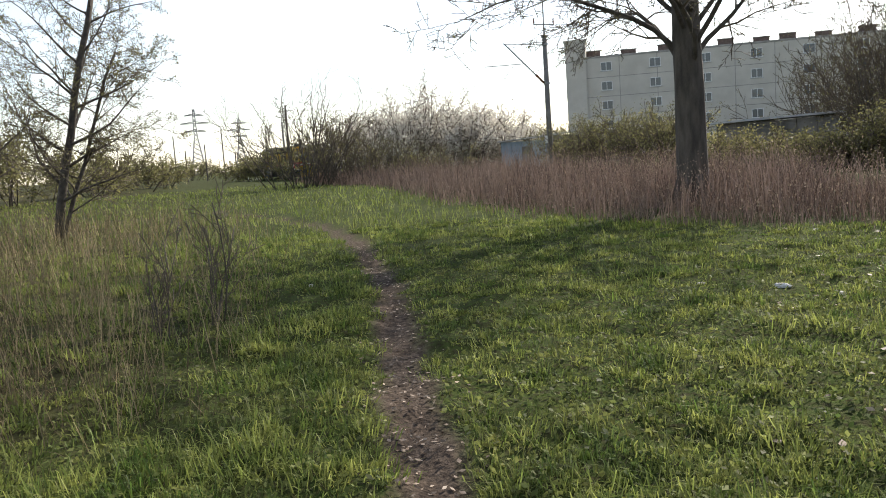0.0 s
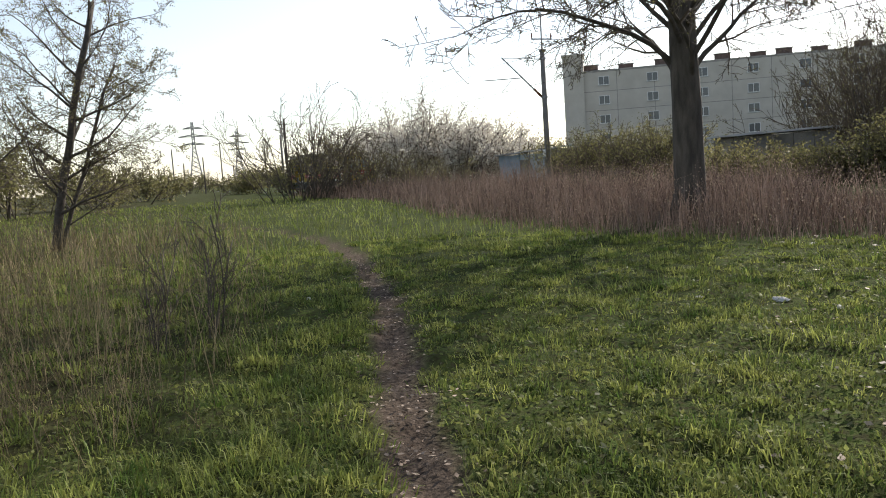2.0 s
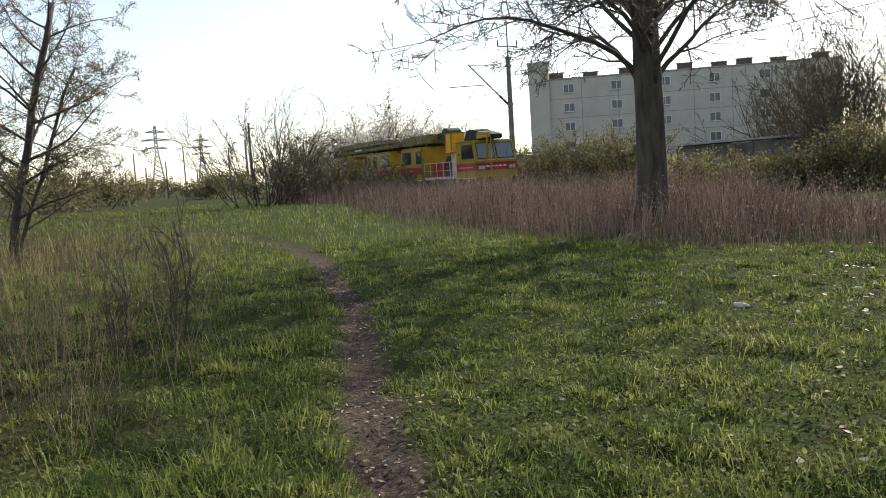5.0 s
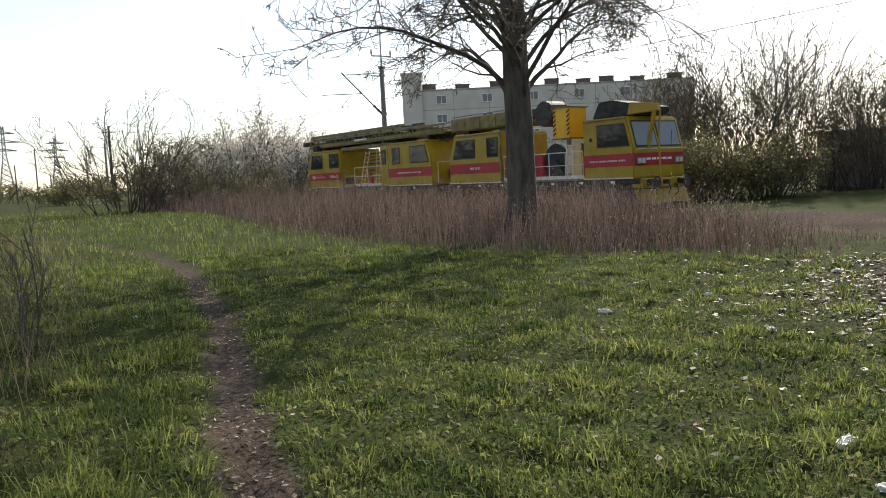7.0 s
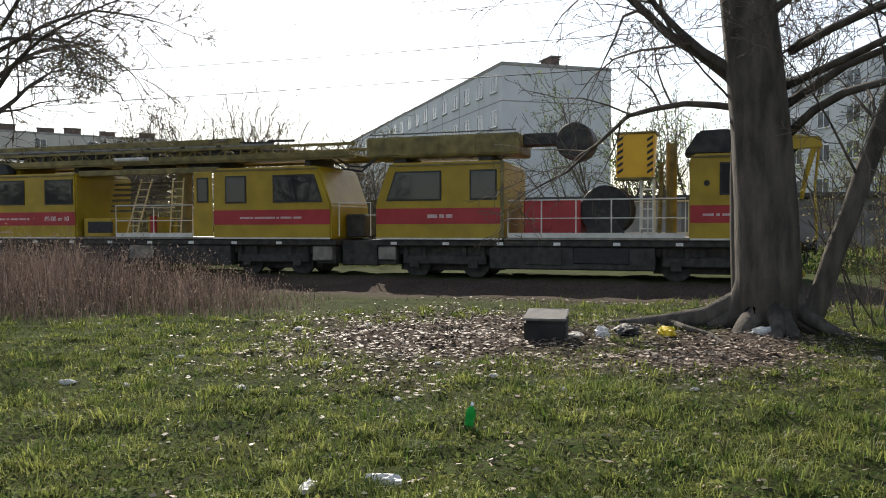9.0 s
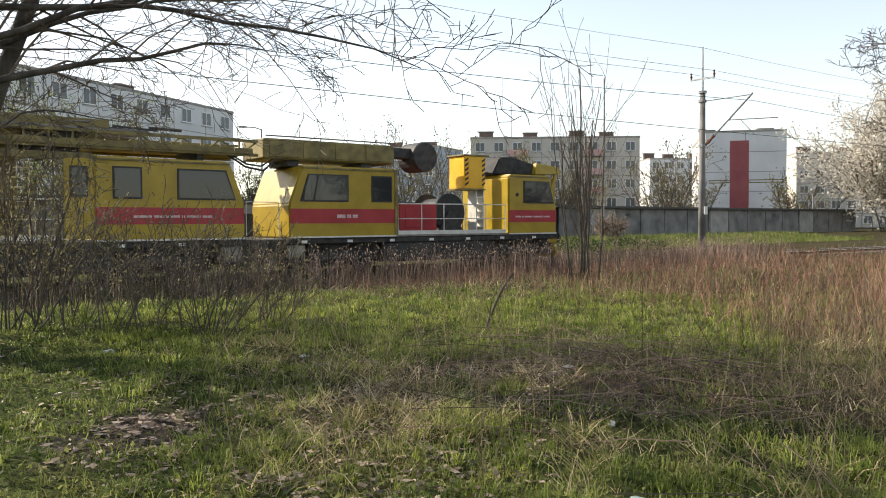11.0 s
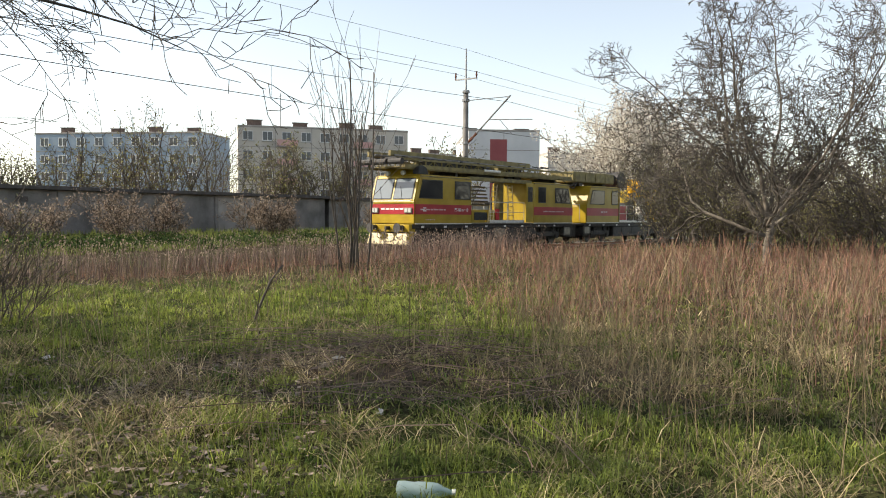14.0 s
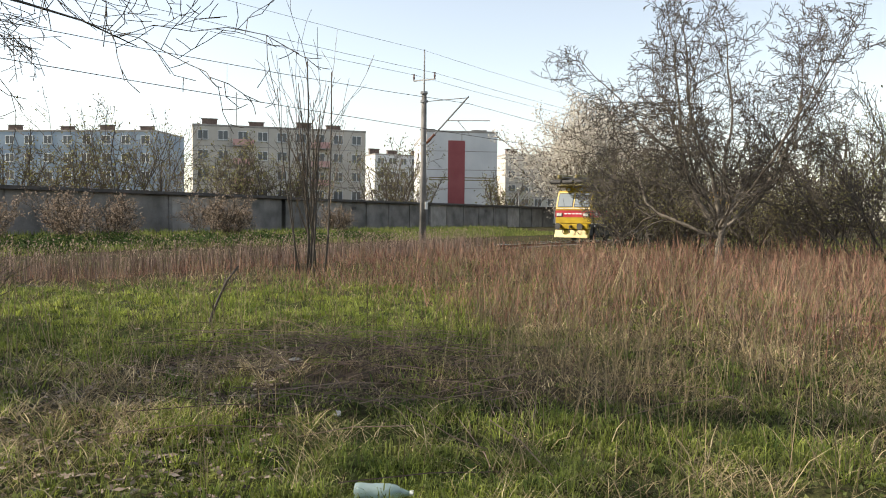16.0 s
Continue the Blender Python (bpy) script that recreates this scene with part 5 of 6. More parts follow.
# shrubs and young growth beyond the track, behind the first big tree
for k, (az, dist, w, h, n, lv) in enumerate(((-12.3, 53, 5.0, 3.7, 46, "leaf_dull"), (-9.3, 55, 4.0, 2.8, 30, "leaf_dull"), (-15.6, 50, 4.5, 3.3, 40, "leaf_dull"), (-20.0, 40, 3.5, 1.9, 34, "leaf_dull"),
                                             (-23.4, 38, 3.5, 1.6, 34, "leaf_dull"), (-26.8, 37, 3.5, 1.7, 34, "leaf_dull"), (-30, 36, 3.0, 2.6, 34, "leaf_dull"), (-33.5, 37, 3.0, 2.4, 34, "leaf_dull"))):
    bush(az, dist, w, h, n, 38 + k, "dense shrub with fresh yellow-green leaves", leaves=(3, 0.06, 0.16, lv, "foliage"), r=0.03, group="shrubs beyond the track")
# tall saplings before the garages
for k, (az, dist, h) in enumerate(((-31, 44, 7.6), (-34, 43, 8.2), (-37.5, 42, 7.4), (-41, 41, 6.2), (-28, 47, 7.2), (-25.5, 52, 6.0), (-32.5, 47, 8.4), (-36, 46, 8.0), (-29.5, 43, 5.6), (-39.5, 39, 5.4), (-43.5, 40, 5.6))):
    bush(az, dist, 3.8, h - 0.2, 22, 350 + k, "tall bare bush with thin upright shoots", r=0.028, lean=0.25, twig="twig_pale", group="tall bushes beyond the track", leaves=(1, 0.04, 0.1, "leaf_dull", "foliage"))
for k, (az, dist, h) in enumerate(((-60.5, 50, 9.0), (-63.5, 52, 10.0), (-78, 50, 9.0), (-84, 52, 9.0), (-66.5, 50, 9.0), (-81, 56, 9.0))):
    bush(az, dist, 4.0, h, 13, 60 + k, "young tree in pale green spring leaf", name="young_tree", r=0.06, lean=0.2, group="young trees by the flats", leaves=(2, 0.075, 0.22, "leaf", "foliage"))
# far bushes before and beyond the railway
bush(10.0, 60, 4.5, 6.8, 26, 70, "tall bare bush with upright shoots", r=0.05, lean=0.3, group="far bushes", leaves=(1, 0.06, 0.1, "leaf_dull", "foliage"))
for k, (az, dist, h) in enumerate(((5.6, 62, 3.4), (2.6, 58, 2.8), (-0.2, 56, 2.4))):
    bush(az, dist, 3.5, h, 20, 74 + k, "low bare bush before the railway", r=0.03, lean=0.4, group="far bushes", leaves=(1, 0.06, 0.1, "leaf_dull", "foliage"))
bush(7.4, 64, 4.0, 5.2, 22, 71, "tall bare bush with upright shoots", r=0.05, lean=0.3, group="far bushes", leaves=(1, 0.06, 0.1, "leaf_dull", "foliage"))
for k, (az, dist, h, w) in enumerate(((1.6, 80, 7.6, 6.0), (-1.8, 78, 6.2, 5.0), (-3.6, 82, 5.2, 4.0), (4.4, 84, 6.2, 4.5))):
    bush(az, dist, w, h, 34, 80 + k, "blossoming bush, greyish white against the light", r=0.06, lean=0.4, group="blossoming bushes", leaves=(5, 0.12, 0.32, "blossom", "blossom"))
for k, (az, dist, h, w) in enumerate(((13, 120, 3.6, 8), (8.5, 100, 4.2, 7), (20.5, 110, 4.0, 9), (24, 90, 4.6, 9), (29, 70, 5.0, 9), (35, 60, 6, 8), (17.5, 190, 4.5, 14), (12, 200, 5, 14), (5, 105, 4, 8), (-6.5, 100, 4.5, 8))):
    bush(az, dist, w, h, 24, 90 + k, "dark distant bush in thin spring leaf", r=0.06, lean=0.45, group="distant bushes", leaves=(3, 0.15, 0.35, "leaf_dull", "foliage"))
# right-hand thicket beyond the field
for k, (az, dist, h, w, lv) in enumerate(((-136.4, 97, 14.0, 3.6, "blossom"), (-138.2, 99, 13.2, 4.4, "blossom"), (-139.4, 50, 4.4, 2.0, None), (-140.4, 46, 4.6, 3.0, None), (-141.3, 40, 4.4, 3.2, None), (-143.5, 41, 4.9, 4.0, None), (-146.5, 42, 4.6, 4.5, None), (-149.5, 38, 5.2, 4.5, None), (-152.5, 36, 4.6, 4.5, None), (-156, 33, 5.2, 4.5, None), (-160, 30, 5.5, 4.5, None), (-143.5, 37, 2.8, 3.0, None), (-147, 36, 2.6, 3.5, None), (-151, 34.5, 3.2, 4.0, None))):
    bush(az, dist, w, h, 30 if lv else 18, 110 + k, "tall blossoming bush beyond the track" if lv else "dense bare brown thicket bush", r=0.035, lean=0.17 if lv else 0.22, group="thicket", twig="twig_pale" if lv else "bark_dark", spec=FAR if lv else dict(FAR, kids=[9, 6], rmin=0.006),
         leaves=(9, 0.16, 0.4, "blossom", "blossom") if lv else (1, 0.045, 0.1, "leaf_dull", "foliage"))
# trees before the flats on the right
for k, (az, dist, h) in enumerate(((-104.5, 105, 14.5), (-107.6, 112, 11.0), (-100.5, 110, 10.0), (-97.8, 108, 9.5), (-111.5, 92, 9.0), (-113, 92, 8.5), (-115.8, 92, 9.0), (-122.6, 100, 10.0), (-124, 104, 8.0), (-102.5, 100, 8.5), (-131.3, 104, 6.5), (-92.8, 90, 7.5), (-94.6, 95, 8.5))):
    bush(az, dist, 4.5, h, 11, 130 + k, "bare tree before the flats", name="far_tree", r=0.09, lean=0.2, group="trees before the flats", leaves=(1, 0.15, 0.4, "leaf_dull", "foliage"))
# low bushes at the garage wall
for k, (az, dist, h) in enumerate(((-101.5, 40.5, 2.3), (-103.5, 41, 2.0), (-110.5, 47, 2.4), (-112, 48, 2.0), (-96, 38.5, 2.0), (-118.5, 56, 2.0))):
    bush(az, dist, 1.8, h, 15, 150 + k, "dry tangled shrub against the garage wall", r=0.015, lean=0.5, group="shrubs at the wall", twig="twig_pale", z=0.3, leaves=(2, 0.055, 0.12, "seed", "foliage"))


# ---- grasses: blades as strips of two bent pieces
def blades(name, xy, height, width, lean, material, label, seed, heads=None, flat=False, out=None):
    """out: bearing in which each blade bends away from the heart of its tuft."""
    g = np.random.default_rng(seed)
    n = len(xy)
    x, y = xy[:, 0], xy[:, 1]
    z = ground_z(x, y) - 0.01
    a = g.uniform(0, 2 * np.pi, n)
    ux, uy = np.cos(a), np.sin(a)
    b = g.uniform(0, 2 * np.pi, n) if out is None else out + g.normal(0, 0.5, n)
    l = height * lean * (g.uniform(0.8, 1.05, n) if flat else g.uniform(0.55, 1.12, n) if out is not None else g.uniform(0.2, 1.3, n))
    lx, ly = np.cos(b) * l, np.sin(b) * l
    h2 = np.sqrt(np.maximum(height ** 2 - l ** 2, ((0.1 if flat else 0.25) * height) ** 2))
    w = width
    p0 = np.stack([x - ux * w, y - uy * w, z], 1)
    p1 = np.stack([x + ux * w, y + uy * w, z], 1)
    bend = 0.6 if out is None else 0.8
    m = np.stack([x + lx * 0.35, y + ly * 0.35, z + h2 * bend], 1)
    wv = np.stack([ux * w * 0.7, uy * w * 0.7, np.zeros(n)], 1)
    t = np.stack([x + lx, y + ly, z + h2 * (1.0 if out is None else 0.92)], 1)
    v = np.stack([p0, p1, m + wv, m - wv, t], 1).reshape(-1, 3)
    k = np.arange(n)[:, None] * 5
    tris = np.concatenate([k + np.array([[0, 1, 2]]), k + np.array([[0, 2, 3]]), k + np.array([[3, 2, 4]])])
    ob = new(name, tri_mesh(name, v, tris, M[material]))
    tagged(ob, label, "grass", kind="stuff")
    if heads:
        size, mt, nm = heads
        q = np.repeat(t, 1, 0) + g.normal(0, 1, (n, 3)) * np.array([0.5, 0.5, 1.3]) * size * 0.5
        u = g.normal(0, 1, (n, 3)) * np.array([0.5, 0.5, 1.0])
        u /= np.linalg.norm(u, axis=1)[:, None]
        wv = np.cross(u, g.normal(0, 1, (n, 3)))
        wv /= np.linalg.norm(wv, axis=1)[:, None] + 1e-9
        s = (size * g.uniform(0.5, 1.2, n))[:, None]
        vv = np.stack([q - u * s, q + wv * s * 0.45, q + u * s, q - wv * s * 0.45], 1).reshape(-1, 3)
        k = np.arange(n)[:, None] * 4
        tagged(new(nm, tri_mesh(nm, vv, np.concatenate([k + np.array([[0, 1, 2]]), k + np.array([[0, 2, 3]])]), M[mt])), "dry fluffy heads on dead stems", "seed heads", kind="stuff")
    return ob


def weeds(name, xy, height, width, material, label, seed, twigs=5, lean=0.16):
    """Dead upright weeds: a tapered stem with short side twigs."""
    g = np.random.default_rng(seed)
    n = len(xy)
    base = np.stack([xy[:, 0], xy[:, 1], ground_z(xy[:, 0], xy[:, 1]) - 0.02], 1)
    top = base + np.stack([g.normal(0, lean, n) * height, g.normal(0, lean, n) * height, height], 1)
    a = g.uniform(0, 2 * np.pi, n)
    u = np.stack([np.cos(a), np.sin(a), np.zeros(n)], 1) * np.reshape(width, (-1, 1))
    v1 = np.stack([base - u, base + u, top + u * 0.45, top - u * 0.45], 1).reshape(-1, 3)
    k = np.arange(n)[:, None] * 4
    t1 = np.concatenate([k + np.array([[0, 1, 2]]), k + np.array([[0, 2, 3]])])
    i = np.repeat(np.arange(n), twigs)
    q = g.uniform(0.35, 0.97, len(i))
    o = base[i] + (top - base)[i] * q[:, None]
    b, el = g.uniform(0, 2 * np.pi, len(i)), g.uniform(0.25, 1.2, len(i))
    ln = height[i] * g.uniform(0.12, 0.34, len(i)) * (1.25 - q)
    tip = o + np.stack([np.cos(b) * np.cos(el), np.sin(b) * np.cos(el), np.sin(el)], 1) * ln[:, None]
    w = u[i] * 0.75
    v2 = np.stack([o - w, o + w, tip], 1).reshape(-1, 3)
    t2 = np.arange(len(v2)).reshape(-1, 3) + len(v1)
    tagged(new(name, tri_mesh(name, np.vstack([v1, v2]), np.concatenate([t1, t2]), M[material])), label, "weeds", kind="stuff")


def spots(n, az0, az1, r0, r1, seed, power=1.0):
    """Random spots in a sector about the camera's place."""
    g = np.random.default_rng(seed)
    az = np.radians(g.uniform(az0, az1, n))
    r = r0 + (r1 - r0) * g.random(n) ** power
    return np.stack([-np.sin(az) * r, np.cos(az) * r], 1), g


def track_coord(p):
    return p[:, 0] * AWAY[0] + p[:, 1] * AWAY[1]


def reed_edge(p):
    """How far inside the belt of dead weeds along the railway a spot lies, in metres."""
    x, y = p[:, 0], p[:, 1]
    d = track_coord(p)
    s = x * ALONG[0] + y * ALONG[1]
    edge = np.interp(s, [-60, -42, -24, -15, -11, -7, -3, 1, 5, 10, 20, 40], [14.5, 13.8, 9.6, 8.9, 9.5, 11.5, 15, 17, 16.5, 15.0, 13.5, 12])
    return d - edge + 0.5 * wobble(x, y, 0.7, 6)


def tuft_noise(p, k, seed):
    return wobble(p[:, 0], p[:, 1], k, seed)


def flat_leaves(name, p, seed, size, material, flat, lift):
    """Leaves lying near the ground, tilted only as far as flat allows."""
    tips = [(Vector((x, y, z + lift)), None) for (x, y), z in zip(p, ground_z(p[:, 0], p[:, 1]))]
    me = leaf_mesh(name, tips, seed, 1, size, 0.012, material, 0.6)
    co = np.empty(len(me.vertices) * 3, np.float32)
    me.vertices.foreach_get("co", co)
    co = co.reshape(-1, 4, 3)
    mid = co.mean(1, keepdims=True)
    co[:, :, 2] = mid[:, :, 2] + (co[:, :, 2] - mid[:, :, 2]) * flat
    me.vertices.foreach_set("co", co.ravel())
    return me


def grow_meadow():
    # short green sward, then tufts standing out of it
    def green_keep(p, g, gap):
        k = (path_gap(p[:, 0], p[:, 1]) + 0.12 * tuft_noise(p, 2.2, 5) > gap) & (g.random(len(p)) > bare_or_shade_at(p[:, 0], p[:, 1]) * 1.05) & (reed_edge(p) < 0.6)
        return k & (g.random(len(p)) > dry_at(p[:, 0], p[:, 1]) * np.where(p[:, 0] < 0, 0.85, 0.38))

    p, g = spots(190000, -172, 42, 1.9, 17, 201, 1.2)
    p = p[green_keep(p, g, 0.19) & (tuft_noise(p, 1.6, 7) + 0.6 * tuft_noise(p, 4.5, 8) > -0.75 + 0.6 * g.random(len(p)))]
    r = np.hypot(p[:, 0], p[:, 1])
    h = (0.035 + 0.05 * np.clip(0.5 + tuft_noise(p, 1.6, 7), 0, 1.4)) * g.uniform(0.5, 1.5, len(p))
    blades("meadow_grass", p, h, (0.0026 + r * 0.00042) * g.uniform(0.7, 1.2, len(p)), 0.8, "grass", "short fresh green spring grass", 1)
    c, g = spots(14000, -172, 42, 2.0, 19, 211, 1.0)
    c = c[green_keep(c, g, 0.24) & (tuft_noise(c, 1.5, 14) > -0.15 + 0.22 * g.normal(0, 1, len(c)))]
    size = (0.45 + 0.9 * g.random(len(c)) ** 2) * (1 + 0.4 * tuft_noise(c, 0.9, 15))
    az = np.degrees(np.arctan2(-c[:, 0], c[:, 1]))
    size *= 1 + 0.3 * np.clip((az - 3) / 10, 0, 1)
    per = 42
    spread = g.normal(0, 1, (len(c) * per, 2)) * np.repeat(size, per)[:, None] * 0.075
    p = np.repeat(c, per, 0) + spread
    r = np.hypot(p[:, 0], p[:, 1])
    blades("grass_tufts", p, np.repeat(size, per) * 0.115 * g.uniform(0.45, 1.25, len(p)), (0.0026 + r * 0.00035) * g.uniform(0.7, 1.3, len(p)), 0.85, "grass_lush", "bushy tufts of longer green grass", 12, out=np.arctan2(spread[:, 1], spread[:, 0]))
    # vivid short grass of the open field
    c, g = spots(6500, -168, -84, 2.6, 17, 215, 0.9)
    r = np.hypot(c[:, 0], c[:, 1])
    az = np.degrees(np.arctan2(-c[:, 0], c[:, 1]))
    c = c[((az > -131) | (r < 7)) & (g.random(len(c)) > bare_or_shade_at(c[:, 0], c[:, 1]) * 1.1) & (reed_edge(c) < 0.6) & (tuft_noise(c, 1.3, 34) > 0.1 - 0.3 * (r > 9) * (r < 16) + 0.25 * g.normal(0, 1, len(c)))]
    size = g.uniform(0.5, 1.2, len(c))
    per = 26
    spread = g.normal(0, 1, (len(c) * per, 2)) * np.repeat(size, per)[:, None] * 0.075
    p = np.repeat(c, per, 0) + spread
    r = np.hypot(p[:, 0], p[:, 1])
    blades("field_grass", p, np.repeat(size, per) * 0.13 * g.uniform(0.5, 1.3, len(p)), (0.0022 + r * 0.00035) * g.uniform(0.7, 1.3, len(p)), 0.8, "grass_field", "vivid young grass on the open field", 36, out=np.arctan2(spread[:, 1], spread[:, 0]))
    # farther grass
    p, g = spots(85000, -172, 48, 15, 75, 202, 1.3)
    p = p[(reed_edge(p) < 0.4) & (path_gap(p[:, 0], p[:, 1]) > 0.3)]
    r = np.hypot(p[:, 0], p[:, 1])
    blades("far_grass", p, g.uniform(0.1, 0.28, len(p)) * (1 + 0.4 * tuft_noise(p, 0.5, 9)), r * 0.00055 * g.uniform(0.7, 1.3, len(p)), 0.6, "grass_far", "green meadow grass farther off", 2)
    # green bank beyond the track
    s = g.uniform(-14, 70, 26000)
    d = g.uniform(27.5, 36, 26000)
    p = np.stack([d * AWAY[0] + s * ALONG[0], d * AWAY[1] + s * ALONG[1]], 1)
    blades("bank_grass", p, g.uniform(0.15, 0.45, len(p)), 0.02 * g.uniform(0.7, 1.3, len(p)), 0.6, "grass_far", "green grass on the bank beyond the track", 3)
    # matted straw on the dry field and at its edge
    p, g = spots(42000, -175, -78, 2.2, 22, 203, 1.25)
    keep = (g.random(len(p)) < dry_at(p[:, 0], p[:, 1]) * (0.5 + 0.5 * tuft_noise(p, 1.1, 11))) & (g.random(len(p)) > bare_or_shade_at(p[:, 0], p[:, 1]) * 0.9)
    p = p[keep]
    r = np.hypot(p[:, 0], p[:, 1])
    blades("matted_straw", p, g.uniform(0.08, 0.3, len(p)), (0.0032 + r * 0.0004) * g.uniform(0.6, 1.3, len(p)), 0.97, "straw", "matted dead straw lying in the grass", 4, flat=True)
    # standing dry stems
    p, g = spots(8000, -175, -80, 3.6, 24, 204, 0.9)
    p = p[g.random(len(p)) < dry_at(p[:, 0], p[:, 1]) * np.clip(0.4 + 0.6 * tuft_noise(p, 0.7, 12), 0, 1)]
    r = np.hypot(p[:, 0], p[:, 1])
    weeds("dry_stems", p, g.uniform(0.15, 0.6, len(p)), (0.0012 + r * 0.00024) * g.uniform(0.7, 1.2, len(p)), "stem_brown", "thin standing dry stems", 5, 3, 0.22)
    # clumps of collapsed straw
    c, g = spots(1000, -172, -88, 3.2, 11, 221, 0.9)
    c = c[g.random(len(c)) < np.clip(dry_at(c[:, 0], c[:, 1]) * 1.1 + 0.08, 0, 1) * (tuft_noise(c, 1.0, 18) > -0.2)]
    per = 34
    size = np.repeat(g.uniform(0.5, 1.2, len(c)), per)
    p = np.repeat(c, per, 0) + g.normal(0, 1, (len(c) * per, 2)) * size[:, None] * 0.1
    r = np.hypot(p[:, 0], p[:, 1])
    blades("straw_clumps", p, size * 0.44 * g.uniform(0.4, 1.2, len(p)), (0.0018 + r * 0.0003) * g.uniform(0.6, 1.2, len(p)), 0.99, "straw", "collapsed clumps of pale straw", 14, flat=True)
    # left side straw and stems
    p, g = spots(11500, 8, 44, 5.2, 30, 205, 1.1)
    keep = (g.random(len(p)) < dry_at(p[:, 0], p[:, 1]) * 0.9) & (path_gap(p[:, 0], p[:, 1]) > 1.2)
    p = p[keep]
    r = np.hypot(p[:, 0], p[:, 1])
    weeds("dry_stems", p, 0.15 + 0.85 * g.random(len(p)) ** 1.4, (0.0013 + r * 0.00026) * g.uniform(0.7, 1.3, len(p)), "stem_brown", "thin standing brown stems beside the path", 6, 3, 0.2)
    p = p[::2] + g.normal(0, 0.3, (len(p[::2]), 2))
    blades("dry_grass", p, g.uniform(0.15, 0.5, len(p)), (0.0015 + np.hypot(p[:, 0], p[:, 1]) * 0.0003) * g.uniform(0.7, 1.2, len(p)), 0.75, "stem_brown", "bent dry grass between the stems", 16)
    # belt of dead weeds along the railway
    p, g = spots(105000, -44, 14, 12, 75, 206, 1.15)
    e = reed_edge(p)
    d = track_coord(p)
    keep = (e > 0) & (d < 20.8) & (g.random(len(p)) > bare_or_shade_at(p[:, 0], p[:, 1]) * 1.6) & (g.random(len(p)) < np.clip(0.2 + e * 0.3, 0, 1) * np.clip((np.degrees(np.arctan2(-p[:, 0], p[:, 1])) + 42) / 10, 0, 1))
    p, e = p[keep], e[keep]
    r = np.hypot(p[:, 0], p[:, 1])
    az = np.degrees(np.arctan2(-p[:, 0], p[:, 1]))
    h = np.clip(0.5 + e * 0.35, 0.4, 1.45) * (0.3 + 0.85 * g.random(len(p))) * (1 + 0.5 * tuft_noise(p, 0.8, 17)) * np.interp(az, [-60, -40, -33, -26, -12, 0], [0.12, 0.15, 0.5, 0.75, 0.9, 1.0])
    blades("dead_weeds", p, h, (0.0018 + r * 0.00034) * g.uniform(0.6, 1.4, len(p)), 0.4, "reed", "belt of brown dead weeds along the railway", 7, heads=(0.026, "seed", "weed_heads"))
    # reddish weeds on the right-hand field
    p, g = spots(62000, -172, -98, 6, 34, 207, 0.85)
    az = np.degrees(np.arctan2(-p[:, 0], p[:, 1]))
    r = np.hypot(p[:, 0], p[:, 1])
    dens = np.clip((r - np.interp(az, [-165, -150, -138, -131, -125, -112, -98], [7.0, 7.5, 7.0, 9.0, 12, 15.5, 17.5])) / 5, 0, 1)
    keep = (g.random(len(p)) < dens * np.clip(0.6 + 0.9 * tuft_noise(p, 0.6, 13), 0.1, 1)) & (track_coord(p) < 19.8)
    p, r, az = p[keep], r[keep], az[keep]
    h = (0.2 + 1.0 * g.random(len(p)) ** 1.3) * np.interp(az, [-160, -140, -130, -118, -98], [0.95, 0.85, 0.65, 0.45, 0.4]) * (1 + 0.4 * tuft_noise(p, 0.9, 16))
    w = (0.0015 + r * 0.00022) * g.uniform(0.6, 1.4, len(p))
    for k, (mt, name, label) in enumerate((("weed", "red_weeds", "reddish brown dead weeds over the field"), ("weed", "red_weeds", "reddish brown dead weeds over the field"), ("stem_brown", "tan_weeds", "tan dead weeds over the field"), ("reed", "grey_weeds", "greyish dead weeds over the field"))):
        weeds(name, p[k::4], h[k::4] * (0.95, 0.7, 0.85, 0.6)[k], w[k::4], mt, label, 8 + 40 * k, 8, (0.2, 0.5, 0.28, 0.6)[k])
    # taller brown weeds standing singly nearer, thickest in one clump
    p, g = spots(4400, -170, -92, 4.6, 12, 231, 0.8)
    p = p[g.random(len(p)) < np.clip(0.25 + 0.5 * tuft_noise(p, 0.9, 24), 0.05, 0.7)]
    clump = np.array(at(-138.5, 7.6)[:2]) + g.normal(0, 1, (330, 2)) * np.array([0.75, 0.75])
    p = np.vstack([p, clump])
    r = np.hypot(p[:, 0], p[:, 1])
    weeds("brown_weeds", p, 0.25 + 0.75 * g.random(len(p)) ** 1.3, (0.0014 + r * 0.0002) * g.uniform(0.7, 1.4, len(p)), "stem_brown", "single brown dead weeds in the grass", 26, 5, 0.2)
    # brambles at the foot of the bank beyond the track, darkened for the shadow strip there
    n = 26000
    s = 2 + 40 * g.random(n)
    d = 27.6 + 4.2 * g.random(n)
    p = np.stack([d * AWAY[0] + s * ALONG[0], d * AWAY[1] + s * ALONG[1]], 1)
    p = p[tuft_noise(p, 0.5, 25) > -0.25]
    hump = 0.35 + 0.3 * tuft_noise(p, 0.9, 27)
    tips = [(Vector((x, y, z + q)), None) for (x, y), z, q in zip(p, ground_z(p[:, 0], p[:, 1]), np.maximum(hump, 0.08) * g.random(len(p)) ** 0.6)]
    tagged(new("brambles", leaf_mesh("brambles", tips, 28, 1, 0.06, 0.06, "bramble")), "low green brambles, darkened for the shade beyond the track", "brambles", kind="stuff")
    # pale heads close to the track
    s = 3 + 31 * g.random(4600) ** 0.8
    d = g.uniform(16.5, 20.4, 4600)
